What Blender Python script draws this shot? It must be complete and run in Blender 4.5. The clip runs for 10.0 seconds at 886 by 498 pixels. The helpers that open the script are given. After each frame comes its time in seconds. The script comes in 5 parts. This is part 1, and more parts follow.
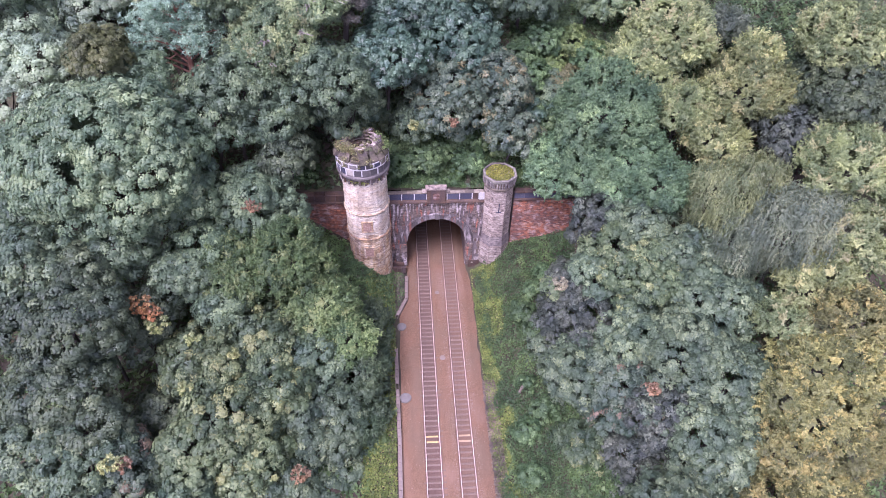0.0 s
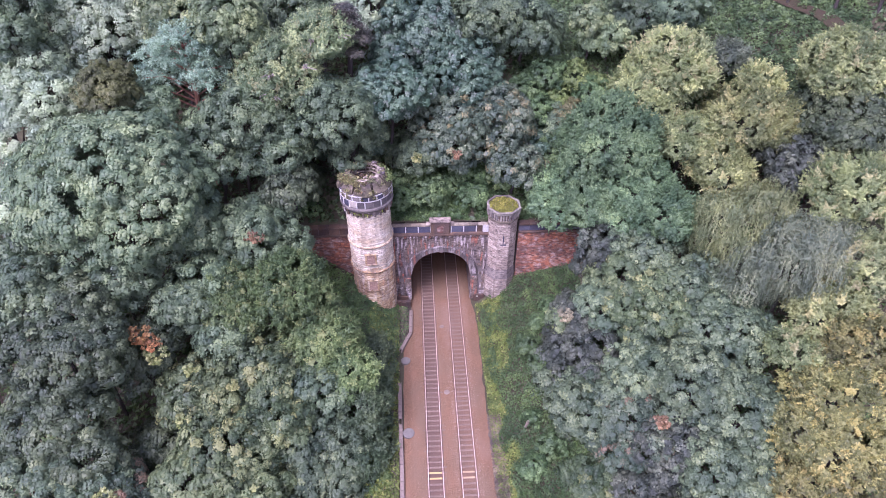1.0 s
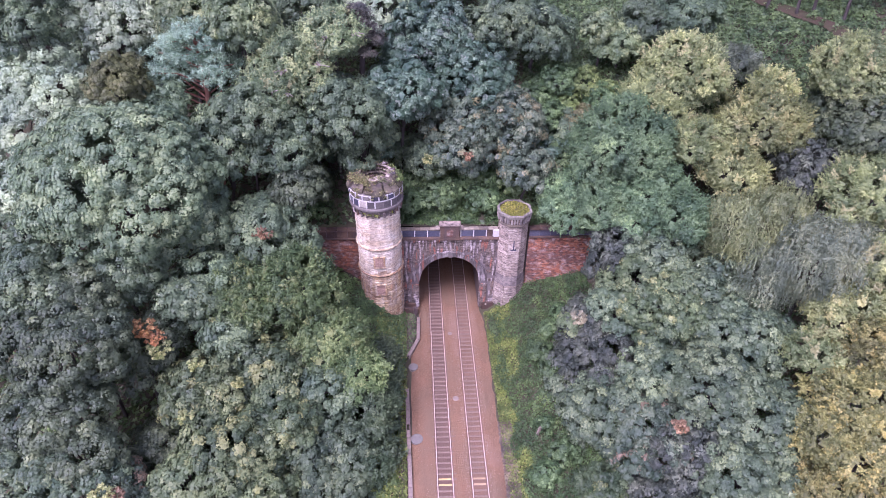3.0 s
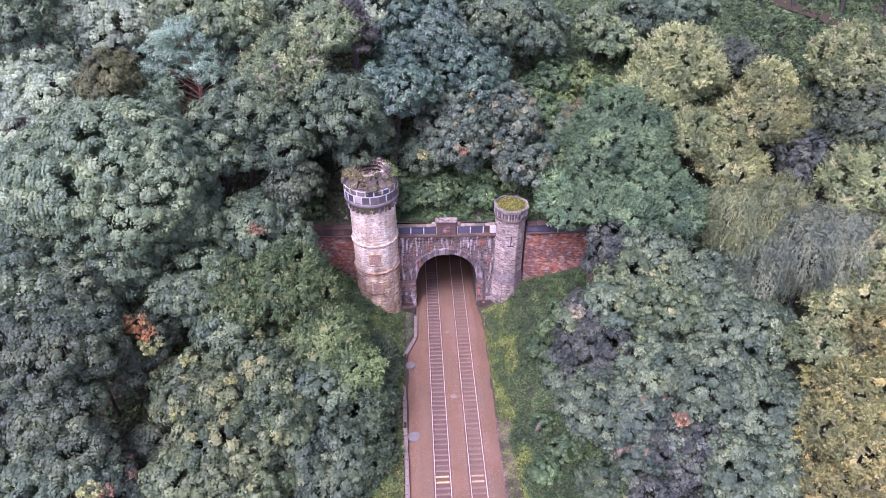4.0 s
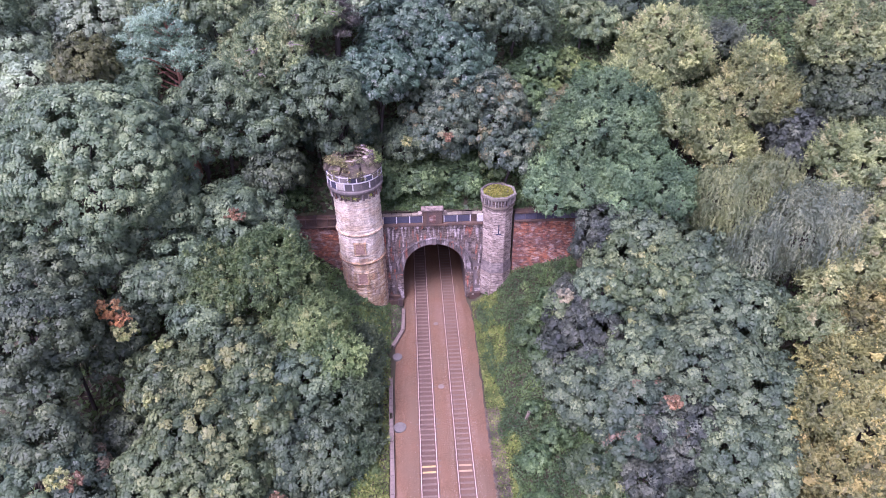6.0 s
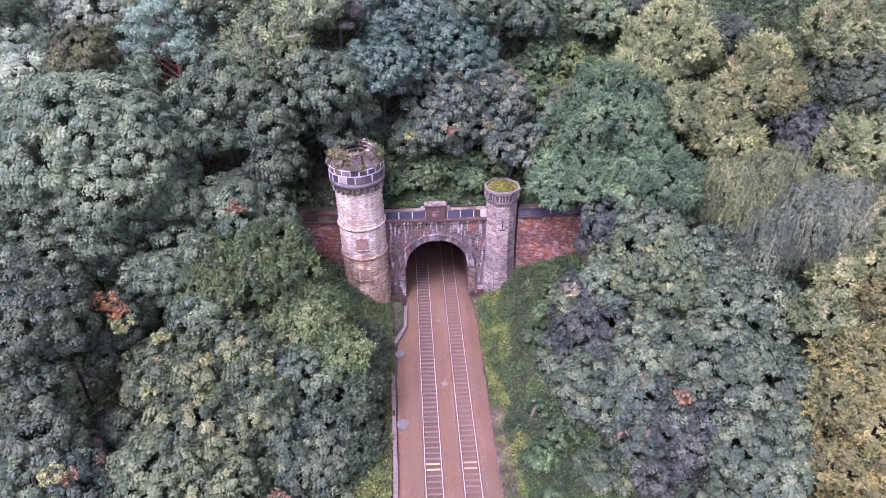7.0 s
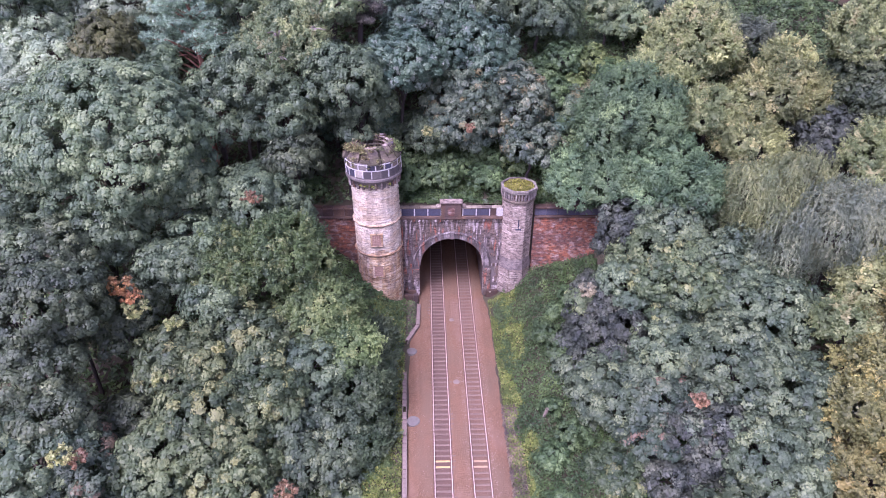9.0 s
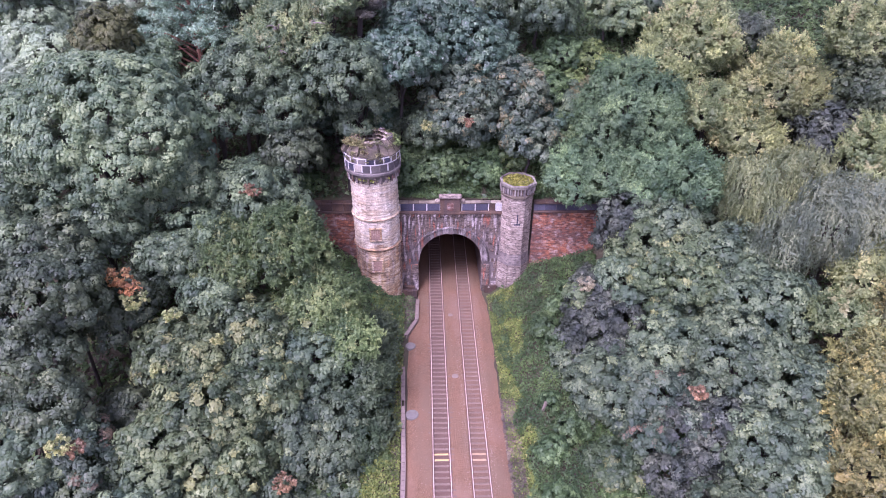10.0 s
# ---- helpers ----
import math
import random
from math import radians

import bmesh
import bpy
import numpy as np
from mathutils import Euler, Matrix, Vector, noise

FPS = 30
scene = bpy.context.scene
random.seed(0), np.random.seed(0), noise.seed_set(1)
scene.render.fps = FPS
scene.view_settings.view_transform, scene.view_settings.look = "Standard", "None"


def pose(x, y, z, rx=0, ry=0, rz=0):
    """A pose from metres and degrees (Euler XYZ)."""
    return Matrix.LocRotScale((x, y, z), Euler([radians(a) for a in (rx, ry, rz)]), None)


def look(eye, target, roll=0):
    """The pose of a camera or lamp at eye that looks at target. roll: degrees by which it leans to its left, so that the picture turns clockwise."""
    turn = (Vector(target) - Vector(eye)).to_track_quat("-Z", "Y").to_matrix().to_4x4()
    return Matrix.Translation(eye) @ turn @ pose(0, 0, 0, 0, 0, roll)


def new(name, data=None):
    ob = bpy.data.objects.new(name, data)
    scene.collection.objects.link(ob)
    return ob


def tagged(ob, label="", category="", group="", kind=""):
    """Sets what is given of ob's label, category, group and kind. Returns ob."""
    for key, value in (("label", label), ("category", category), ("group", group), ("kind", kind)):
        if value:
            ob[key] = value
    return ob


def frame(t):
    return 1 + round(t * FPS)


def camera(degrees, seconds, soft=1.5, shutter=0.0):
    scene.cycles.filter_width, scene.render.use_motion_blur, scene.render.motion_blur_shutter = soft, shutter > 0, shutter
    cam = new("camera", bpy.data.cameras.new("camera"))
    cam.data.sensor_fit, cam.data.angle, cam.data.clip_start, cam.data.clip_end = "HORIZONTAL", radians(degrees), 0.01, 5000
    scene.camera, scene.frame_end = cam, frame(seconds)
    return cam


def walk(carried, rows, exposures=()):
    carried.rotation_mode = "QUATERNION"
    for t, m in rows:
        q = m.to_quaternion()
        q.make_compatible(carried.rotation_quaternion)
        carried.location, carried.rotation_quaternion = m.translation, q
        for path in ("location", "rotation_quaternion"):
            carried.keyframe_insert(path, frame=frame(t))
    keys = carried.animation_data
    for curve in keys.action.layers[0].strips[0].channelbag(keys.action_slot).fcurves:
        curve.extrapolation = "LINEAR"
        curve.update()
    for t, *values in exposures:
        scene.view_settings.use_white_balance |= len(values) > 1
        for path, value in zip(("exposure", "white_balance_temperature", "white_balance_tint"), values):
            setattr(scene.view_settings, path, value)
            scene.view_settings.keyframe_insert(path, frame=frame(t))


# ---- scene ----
cam = camera(67.0, 10.0, soft=0.9)
PATH = [
    (0, (-4.286, -64.44, 62.341), (-4.168, -62.972, 60.987), 1.8),
    (0.5, (-3.677, -64.581, 61.765), (-3.58, -63.082, 60.445), 1.2),
    (1, (-3.324, -65.061, 60.899), (-3.239, -63.504, 59.646), 0.6),
    (1.5, (-3.697, -65.464, 59.92), (-3.606, -63.878, 58.705), 0.7),
    (2, (-4.345, -65.876, 58.97), (-4.248, -64.274, 57.776), 1.2),
    (2.5, (-4.87, -66.035, 58.121), (-4.773, -64.425, 56.938), 1.5),
    (4, (-4.085, -66.754, 55.165), (-3.997, -65.112, 54.027), 0.6),
    (4.5, (-3.212, -67.035, 54.294), (-3.129, -65.384, 53.169), 0.1),
    (5, (-2.545, -67.356, 53.352), (-2.463, -65.696, 52.238), -0.2),
    (5.5, (-2.279, -67.437, 52.493), (-2.197, -65.772, 51.387), -0.4),
    (7, (-3.111, -67.326, 49.514), (-3.015, -65.638, 48.445), -0.1),
    (7.5, (-3.355, -67.058, 48.83), (-3.256, -65.366, 47.768), -0.3),
    (8, (-3.329, -67.306, 48.33), (-3.236, -65.607, 47.279), -0.3),
    (8.5, (-3.315, -67.441, 48.269), (-3.249, -65.739, 47.221), 0.2),
    (9, (-3.259, -67.62, 48.024), (-3.203, -65.914, 46.981), 0.6),
    (9.5, (-3.208, -67.846, 47.631), (-3.151, -66.138, 46.593), 0.8),
    (10, (-3.328, -68.073, 47.319), (-3.267, -66.364, 46.282), 0.8),
]
walk(cam, [(t, look(e, g, r)) for t, e, g, r in PATH], [(0, 1.57, 5320, 53), (1, 1.57, 5320, 55), (4, 1.57, 5320, 59), (4.6, 1.57, 5320, 58), (5, 1.57, 5320, 54), (5.5, 1.57, 5320, 51), (5.7, 1.57, 5320, 58), (7, 1.57, 5320, 63), (10, 1.57, 5320, 62)])

# ---- light ----
world = bpy.data.worlds.new("overcast_sky")
scene.world = world
world.use_nodes = True
wn = world.node_tree
sky = wn.nodes.new("ShaderNodeTexSky")
sky.sky_type, sky.sun_disc = "NISHITA", False
sky.sun_elevation, sky.sun_rotation = radians(58), radians(-143)
sky.dust_density, sky.air_density, sky.ozone_density = 4.0, 1.0, 1.0
cloud = wn.nodes.new("ShaderNodeHueSaturation")
cloud.inputs["Saturation"].default_value = 0.5
wn.links.new(sky.outputs[0], cloud.inputs["Color"])
wn.links.new(cloud.outputs[0], wn.nodes["Background"].inputs[0])
wn.nodes["Background"].inputs[1].default_value = 0.15
sun_data = bpy.data.lights.new("sun", "SUN")
sun_data.energy, sun_data.angle, sun_data.color = 1.75, radians(28), (1.0, 0.98, 0.95)
sun = new("sun", sun_data)
sun.matrix_basis = look((-26, -35, 70), (0, 0, 0))

# ---- materials ----
def nodes_of(name, rough=0.8, spec=0.3):
    m = bpy.data.materials.new(name)
    m.use_nodes = True
    b = m.node_tree.nodes["Principled BSDF"]
    b.inputs["Roughness"].default_value = rough
    b.inputs["Specular IOR Level"].default_value = spec
    return m, m.node_tree, b


def noise_tex(nt, scale, detail=4.0, coords="Object", stretch=None):
    tc = nt.nodes.new("ShaderNodeTexCoord")
    n = nt.nodes.new("ShaderNodeTexNoise")
    n.inputs["Scale"].default_value, n.inputs["Detail"].default_value = scale, detail
    if stretch:
        mp = nt.nodes.new("ShaderNodeMapping")
        mp.inputs["Scale"].default_value = stretch
        nt.links.new(tc.outputs[coords], mp.inputs[0])
        nt.links.new(mp.outputs[0], n.inputs["Vector"])
    else:
        nt.links.new(tc.outputs[coords], n.inputs["Vector"])
    return n.outputs["Fac"]


def place_noise(nt, scale, detail):
    geo = nt.nodes.new("ShaderNodeNewGeometry")
    n = nt.nodes.new("ShaderNodeTexNoise")
    n.inputs["Scale"].default_value, n.inputs["Detail"].default_value = scale, detail
    nt.links.new(geo.outputs["Position"], n.inputs["Vector"])
    return n.outputs["Fac"]


def ramp(nt, fac, stops):
    r = nt.nodes.new("ShaderNodeValToRGB")
    while len(r.color_ramp.elements) < len(stops):
        r.color_ramp.elements.new(0.5)
    for el, (pos, col) in zip(r.color_ramp.elements, stops):
        el.position, el.color = pos, (*col, 1) if len(col) == 3 else col
    nt.links.new(fac, r.inputs[0])
    return r.outputs[0]


def mix(nt, fac, a, b, mode="MIX"):
    m = nt.nodes.new("ShaderNodeMix")
    m.data_type, m.blend_type = "RGBA", mode
    for socket, v in ((m.inputs["Factor"], fac), (m.inputs[6], a), (m.inputs[7], b)):
        if isinstance(v, (int, float)):
            socket.default_value = v
        elif isinstance(v, tuple):
            socket.default_value = (*v, 1)
        else:
            nt.links.new(v, socket)
    return m.outputs[2]


def attr(nt, name):
    a = nt.nodes.new("ShaderNodeAttribute")
    a.attribute_name = name
    return a.outputs["Fac"]


def bump(nt, b, height, strength=0.4, dist=0.03):
    n = nt.nodes.new("ShaderNodeBump")
    n.inputs["Strength"].default_value, n.inputs["Distance"].default_value = strength, dist
    nt.links.new(height, n.inputs["Height"])
    nt.links.new(n.outputs[0], b.inputs["Normal"])


def rnd(nt):
    return nt.nodes.new("ShaderNodeObjectInfo").outputs["Random"]


BLACK, WHITE = (0, 0, 0), (1, 1, 1)


def foliage(name, dark, mid, light, accent=None, amount=0.0, gloss=0.5, glow=0.4):
    """Leaves: tone of each leaf and its spray, drift over the crown, now and then a turned spray."""
    m, nt, b = nodes_of(name, gloss, 0.35)
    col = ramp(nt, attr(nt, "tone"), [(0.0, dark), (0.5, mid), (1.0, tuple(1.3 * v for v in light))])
    drift = ramp(nt, noise_tex(nt, 0.35, 3), [(0.32, (0.62, 0.68, 0.72)), (0.68, (1.3, 1.24, 1.12))])
    col = mix(nt, 1.0, col, drift, "MULTIPLY")
    if accent:
        w = ramp(nt, attr(nt, "turn"), [(1 - amount - 0.05, BLACK), (1 - amount + 0.05, WHITE)])
        col = mix(nt, w, col, accent)
    hue = nt.nodes.new("ShaderNodeHueSaturation")
    spread = nt.nodes.new("ShaderNodeMapRange")
    spread.inputs["To Min"].default_value, spread.inputs["To Max"].default_value = 0.82, 1.18
    lot = rnd(nt)
    nt.links.new(lot, spread.inputs[0])
    shift = nt.nodes.new("ShaderNodeMapRange")
    shift.inputs["To Min"].default_value, shift.inputs["To Max"].default_value = 0.507, 0.493
    turn_over = nt.nodes.new("ShaderNodeMath")
    turn_over.operation = "FRACT"
    times = nt.nodes.new("ShaderNodeMath")
    times.operation = "MULTIPLY"
    times.inputs[1].default_value = 7.3
    nt.links.new(lot, times.inputs[0])
    nt.links.new(times.outputs[0], turn_over.inputs[0])
    nt.links.new(turn_over.outputs[0], shift.inputs[0])
    nt.links.new(shift.outputs[0], hue.inputs["Hue"])
    nt.links.new(spread.outputs[0], hue.inputs["Value"])
    nt.links.new(col, hue.inputs["Color"])
    nt.links.new(hue.outputs[0], b.inputs["Base Color"])
    tr = nt.nodes.new("ShaderNodeBsdfTranslucent")
    nt.links.new(hue.outputs[0], tr.inputs[0])
    ms = nt.nodes.new("ShaderNodeMixShader")
    ms.inputs[0].default_value = glow
    nt.links.new(b.outputs[0], ms.inputs[1])
    nt.links.new(tr.outputs[0], ms.inputs[2])
    nt.links.new(ms.outputs[0], nt.nodes["Material Output"].inputs[0])
    return m


LEAF = {
    "chestnut": foliage("chestnut_leaf", (0.078, 0.123, 0.066), (0.130, 0.194, 0.095), (0.215, 0.270, 0.132)),
    "dark": foliage("dark_leaf", (0.063, 0.100, 0.053), (0.106, 0.157, 0.080), (0.176, 0.231, 0.110)),
    # darker trees; for those in hollows the shade is put into this colour
    "deep": foliage("deep_leaf", (0.048, 0.072, 0.039), (0.081, 0.112, 0.056), (0.135, 0.166, 0.080)),
    "sycamore": foliage("sycamore_leaf", (0.058, 0.090, 0.046), (0.100, 0.144, 0.075), (0.177, 0.222, 0.109), (0.207, 0.259, 0.114), 0.05),
    "syc_yellow": foliage("yellowing_leaf", (0.053, 0.085, 0.037), (0.097, 0.138, 0.060), (0.168, 0.206, 0.088), (0.266, 0.288, 0.106), 0.09),
    "rust": foliage("rusty_leaf", (0.044, 0.076, 0.042), (0.078, 0.115, 0.066), (0.139, 0.168, 0.098), (0.200, 0.146, 0.084), 0.06),
    "hazel": foliage("hazel_leaf", (0.053, 0.093, 0.033), (0.100, 0.156, 0.051), (0.170, 0.225, 0.077), (0.224, 0.267, 0.088), 0.08),
    "light": foliage("light_leaf", (0.095, 0.140, 0.063), (0.161, 0.217, 0.095), (0.255, 0.294, 0.129)),
    # narrow pale range paints distance haze into the leaf colour
    "grey": foliage("hazed_grey_leaf", (0.197, 0.254, 0.150), (0.259, 0.331, 0.192), (0.306, 0.378, 0.221)),
    "ash": foliage("ash_leaf", (0.090, 0.141, 0.068), (0.173, 0.238, 0.106), (0.301, 0.341, 0.151), (0.290, 0.297, 0.133), 0.08),
    "blue": foliage("blue_leaf", (0.046, 0.091, 0.055), (0.085, 0.149, 0.089), (0.174, 0.246, 0.153), (0.231, 0.279, 0.202), 0.05, 0.42),
    "variegated": foliage("variegated_leaf", (0.049, 0.083, 0.052), (0.099, 0.138, 0.079), (0.183, 0.219, 0.130), (0.236, 0.218, 0.098), 0.07, 0.45),
    "blue_grey": foliage("slate_leaf", (0.037, 0.048, 0.033), (0.068, 0.083, 0.055), (0.125, 0.144, 0.092)),
    "round": foliage("round_leaf", (0.065, 0.120, 0.051), (0.123, 0.200, 0.088), (0.205, 0.291, 0.123)),
    "lime": foliage("lime_leaf", (0.115, 0.159, 0.057), (0.215, 0.266, 0.102), (0.349, 0.386, 0.158), (0.367, 0.356, 0.158), 0.08),
    "lime_gold": foliage("gilded_leaf", (0.121, 0.149, 0.051), (0.219, 0.251, 0.093), (0.350, 0.375, 0.144), (0.387, 0.378, 0.145), 0.12),
    "golden": foliage("golden_leaf", (0.090, 0.099, 0.034), (0.181, 0.188, 0.061), (0.283, 0.276, 0.090), (0.374, 0.331, 0.099), 0.16),
    "silver": foliage("silver_leaf", (0.070, 0.094, 0.057), (0.122, 0.154, 0.090), (0.197, 0.225, 0.139)),
    "weeping": foliage("weeping_leaf", (0.097, 0.128, 0.074), (0.169, 0.205, 0.115), (0.266, 0.302, 0.165)),
    "willow": foliage("willow_leaf", (0.117, 0.145, 0.060), (0.200, 0.235, 0.096), (0.311, 0.340, 0.146)),
    "ivy": foliage("ivy_leaf", (0.047, 0.070, 0.034), (0.089, 0.122, 0.057), (0.159, 0.187, 0.090)),
    "pine": foliage("pine_needle", (0.109, 0.186, 0.111), (0.191, 0.298, 0.189), (0.320, 0.448, 0.291)),
    "yew": foliage("yew_needle", (0.052, 0.067, 0.023), (0.097, 0.114, 0.038), (0.155, 0.168, 0.063)),
    "spruce": foliage("spruce_needle", (0.047, 0.051, 0.038), (0.080, 0.080, 0.057), (0.122, 0.112, 0.081)),
    "shrub": foliage("shrub_leaf", (0.043, 0.080, 0.031), (0.080, 0.134, 0.048), (0.139, 0.204, 0.075)),
    "shrub_light": foliage("bright_leaf", (0.066, 0.108, 0.028), (0.122, 0.178, 0.052), (0.197, 0.253, 0.081)),
    "shrub_olive": foliage("olive_leaf", (0.112, 0.112, 0.048), (0.187, 0.187, 0.077), (0.281, 0.262, 0.114)),
    "understory": foliage("verge_leaf", (0.043, 0.072, 0.033), (0.075, 0.115, 0.051), (0.125, 0.165, 0.077)),
    "orange": foliage("orange_leaf", (0.22, 0.1, 0.04), (0.32, 0.165, 0.06), (0.4, 0.26, 0.1)),
    "yellow": foliage("yellow_leaf", (0.15, 0.19, 0.06), (0.24, 0.27, 0.09), (0.34, 0.335, 0.14)),
    "tan": foliage("tan_leaf", (0.162, 0.152, 0.085), (0.218, 0.204, 0.119), (0.275, 0.257, 0.152)),
    "red": foliage("red_brown_leaf", (0.13, 0.082, 0.04), (0.19, 0.118, 0.058), (0.25, 0.17, 0.09)),
    "grass": foliage("bank_grass", (0.051, 0.078, 0.016), (0.097, 0.132, 0.025), (0.170, 0.195, 0.044), (0.294, 0.279, 0.085), 0.05, 0.6),
    "fern": foliage("bank_weed", (0.037, 0.068, 0.018), (0.066, 0.117, 0.033), (0.114, 0.166, 0.052), gloss=0.55),
    "bramble": foliage("dry_weed", (0.057, 0.043, 0.038), (0.109, 0.081, 0.062), (0.162, 0.142, 0.081), gloss=0.7),
    "moss": foliage("roof_moss", (0.101, 0.110, 0.019), (0.185, 0.202, 0.028), (0.270, 0.278, 0.066), gloss=0.8),
}


def bark(name, a, c):
    m, nt, b = nodes_of(name, 0.9, 0.1)
    n = noise_tex(nt, 3.0, 6, stretch=(1, 1, 0.25))
    nt.links.new(ramp(nt, n, [(0.3, a), (0.7, c)]), b.inputs["Base Color"])
    bump(nt, b, n, 0.6, 0.04)
    return m


PALE_BARK = bark("pale_bark", (0.16, 0.14, 0.11), (0.27, 0.24, 0.2))
BARK = bark("bark", (0.03, 0.026, 0.021), (0.065, 0.057, 0.046))
PINE_BARK = bark("pine_bark", (0.17, 0.08, 0.052), (0.3, 0.16, 0.105))


def soil_material():
    m, nt, b = nodes_of("soil", 0.95, 0.1)
    n1, n2 = noise_tex(nt, 0.25, 5), noise_tex(nt, 3.0, 5)
    col = ramp(nt, n1, [(0.3, (0.045, 0.038, 0.026)), (0.5, (0.058, 0.062, 0.03)), (0.7, (0.08, 0.095, 0.036))])
    col = mix(nt, n2, col, (0.05, 0.035, 0.025))
    nt.links.new(col, b.inputs["Base Color"])
    bump(nt, b, n2, 0.8, 0.15)
    return m


def stone_material(name, palette, stain, stain_amount=0.5, streak=0.0, tint=(0.75, 1.25), lime=0.0, rubble=0.0, run=(1.1, 1.1, 0.17)):
    """Weathered masonry: tone of each block, stains, soot streaks that run down, fine grain."""
    m, nt, b = nodes_of(name, 0.9, 0.15)
    add = nt.nodes.new("ShaderNodeMath")
    nt.links.new(rnd(nt), add.inputs[0])
    nt.links.new(attr(nt, "tone"), add.inputs[1])
    wrap = nt.nodes.new("ShaderNodeMath")
    wrap.operation = "FRACT"
    nt.links.new(add.outputs[0], wrap.inputs[0])
    col = ramp(nt, wrap.outputs[0], palette)
    big = place_noise(nt, 0.45, 4)
    grain = place_noise(nt, 7.0, 6)
    w = ramp(nt, big, [(0.5 - 0.12, (0, 0, 0)), (0.5 + 0.14, (stain_amount,) * 3)])
    col = mix(nt, w, col, stain)
    if streak:
        geo = nt.nodes.new("ShaderNodeNewGeometry")
        mp = nt.nodes.new("ShaderNodeMapping")
        mp.inputs["Scale"].default_value = run
        n = nt.nodes.new("ShaderNodeTexNoise")
        n.inputs["Scale"].default_value, n.inputs["Detail"].default_value = 1.0, 5
        nt.links.new(geo.outputs["Position"], mp.inputs[0])
        nt.links.new(mp.outputs[0], n.inputs["Vector"])
        col = mix(nt, ramp(nt, n.outputs["Fac"], [(0.47, (0, 0, 0)), (0.58, (streak,) * 3)]), col, (0.06, 0.05, 0.05))
        if lime:
            n2 = nt.nodes.new("ShaderNodeTexNoise")
            n2.inputs["Scale"].default_value, n2.inputs["Detail"].default_value = 2.1, 9
            nt.links.new(mp.outputs[0], n2.inputs["Vector"])
            col = mix(nt, ramp(nt, n2.outputs["Fac"], [(0.52, (0, 0, 0)), (0.68, (lime,) * 3)]), col, (0.46, 0.4, 0.35))
            col = mix(nt, ramp(nt, n2.outputs["Fac"], [(0.34, (lime,) * 3), (0.44, (0, 0, 0))]), col, (0.29, 0.095, 0.05))
    col = mix(nt, 1.0, col, ramp(nt, grain, [(0.25, (tint[0],) * 3), (0.75, (tint[1],) * 3)]), "MULTIPLY")
    if rubble:
        # thin uneven beds of rough-dressed stone
        geo2 = nt.nodes.new("ShaderNodeNewGeometry")
        mp2 = nt.nodes.new("ShaderNodeMapping")
        mp2.inputs["Scale"].default_value = (2.2, 2.2, 7.5)
        n3 = nt.nodes.new("ShaderNodeTexNoise")
        n3.inputs["Scale"].default_value, n3.inputs["Detail"].default_value = 1.0, 4
        nt.links.new(geo2.outputs["Position"], mp2.inputs[0])
        nt.links.new(mp2.outputs[0], n3.inputs["Vector"])
        col = mix(nt, rubble, col, ramp(nt, n3.outputs["Fac"], [(0.36, (0.34, 0.33, 0.34)), (0.47, (0.95, 0.95, 0.95)), (0.66, (1.45, 1.45, 1.45))]), "MULTIPLY")
        grain = n3.outputs["Fac"]
    nt.links.new(col, b.inputs["Base Color"])
    bump(nt, b, grain, 0.7, 0.05 if rubble else 0.03)
    return m


PALE_STONE = stone_material("pale_sandstone", [(0.0, (0.47, 0.395, 0.265)), (0.4, (0.535, 0.47, 0.335)), (1.0, (0.6, 0.545, 0.415))], (0.34, 0.255, 0.15), 0.6, 0.3, (0.75, 1.25), rubble=0.5)
OCHRE_STONE = stone_material("ochre_sandstone", [(0.0, (0.3, 0.2, 0.095)), (0.6, (0.42, 0.31, 0.165)), (1.0, (0.54, 0.45, 0.29))], (0.2, 0.13, 0.075), 0.7, 0.4, (0.75, 1.25), lime=0.3, rubble=0.7)
TURRET_STONE = stone_material("rough_pink_grey_stone", [(0.0, (0.190, 0.150, 0.112)), (0.5, (0.272, 0.222, 0.165)), (1.0, (0.345, 0.292, 0.220))], (0.125, 0.098, 0.073), 0.45, 0.25, (0.7, 1.3), rubble=0.8)
GREY_STONE = stone_material("grey_sandstone", [(0.0, (0.076, 0.063, 0.042)), (0.4, (0.182, 0.151, 0.100)), (0.8, (0.274, 0.232, 0.158)), (1.0, (0.350, 0.302, 0.206))], (0.099, 0.081, 0.056), 0.65, 0.35)
SOOT_STONE = stone_material("sooty_stone", [(0.0, (0.084, 0.065, 0.047)), (0.5, (0.120, 0.094, 0.069)), (1.0, (0.168, 0.131, 0.095))], (0.068, 0.055, 0.041), 0.5, 0.5, (0.5, 1.55), lime=0.8, rubble=0.8)
RED_BRICK = stone_material("red_brick", [(0.0, (0.125, 0.060, 0.036)), (0.4, (0.230, 0.100, 0.055)), (0.8, (0.345, 0.138, 0.062)), (1.0, (0.330, 0.225, 0.155))], (0.115, 0.068, 0.05), 0.8, 0.3, lime=0.42, rubble=0.6, run=(0.550, 0.550, 0.728))
BROWN_STONE = stone_material("brown_stone", [(0.0, (0.075, 0.047, 0.030)), (1.0, (0.139, 0.090, 0.056))], (0.041, 0.029, 0.022), 0.6, 0.4)
SLATE_PANEL = stone_material("blackened_panel", [(0.0, (0.034, 0.035, 0.048)), (0.7, (0.06, 0.062, 0.08)), (1.0, (0.11, 0.108, 0.12))], (0.04, 0.038, 0.043), 0.5, 0.2)
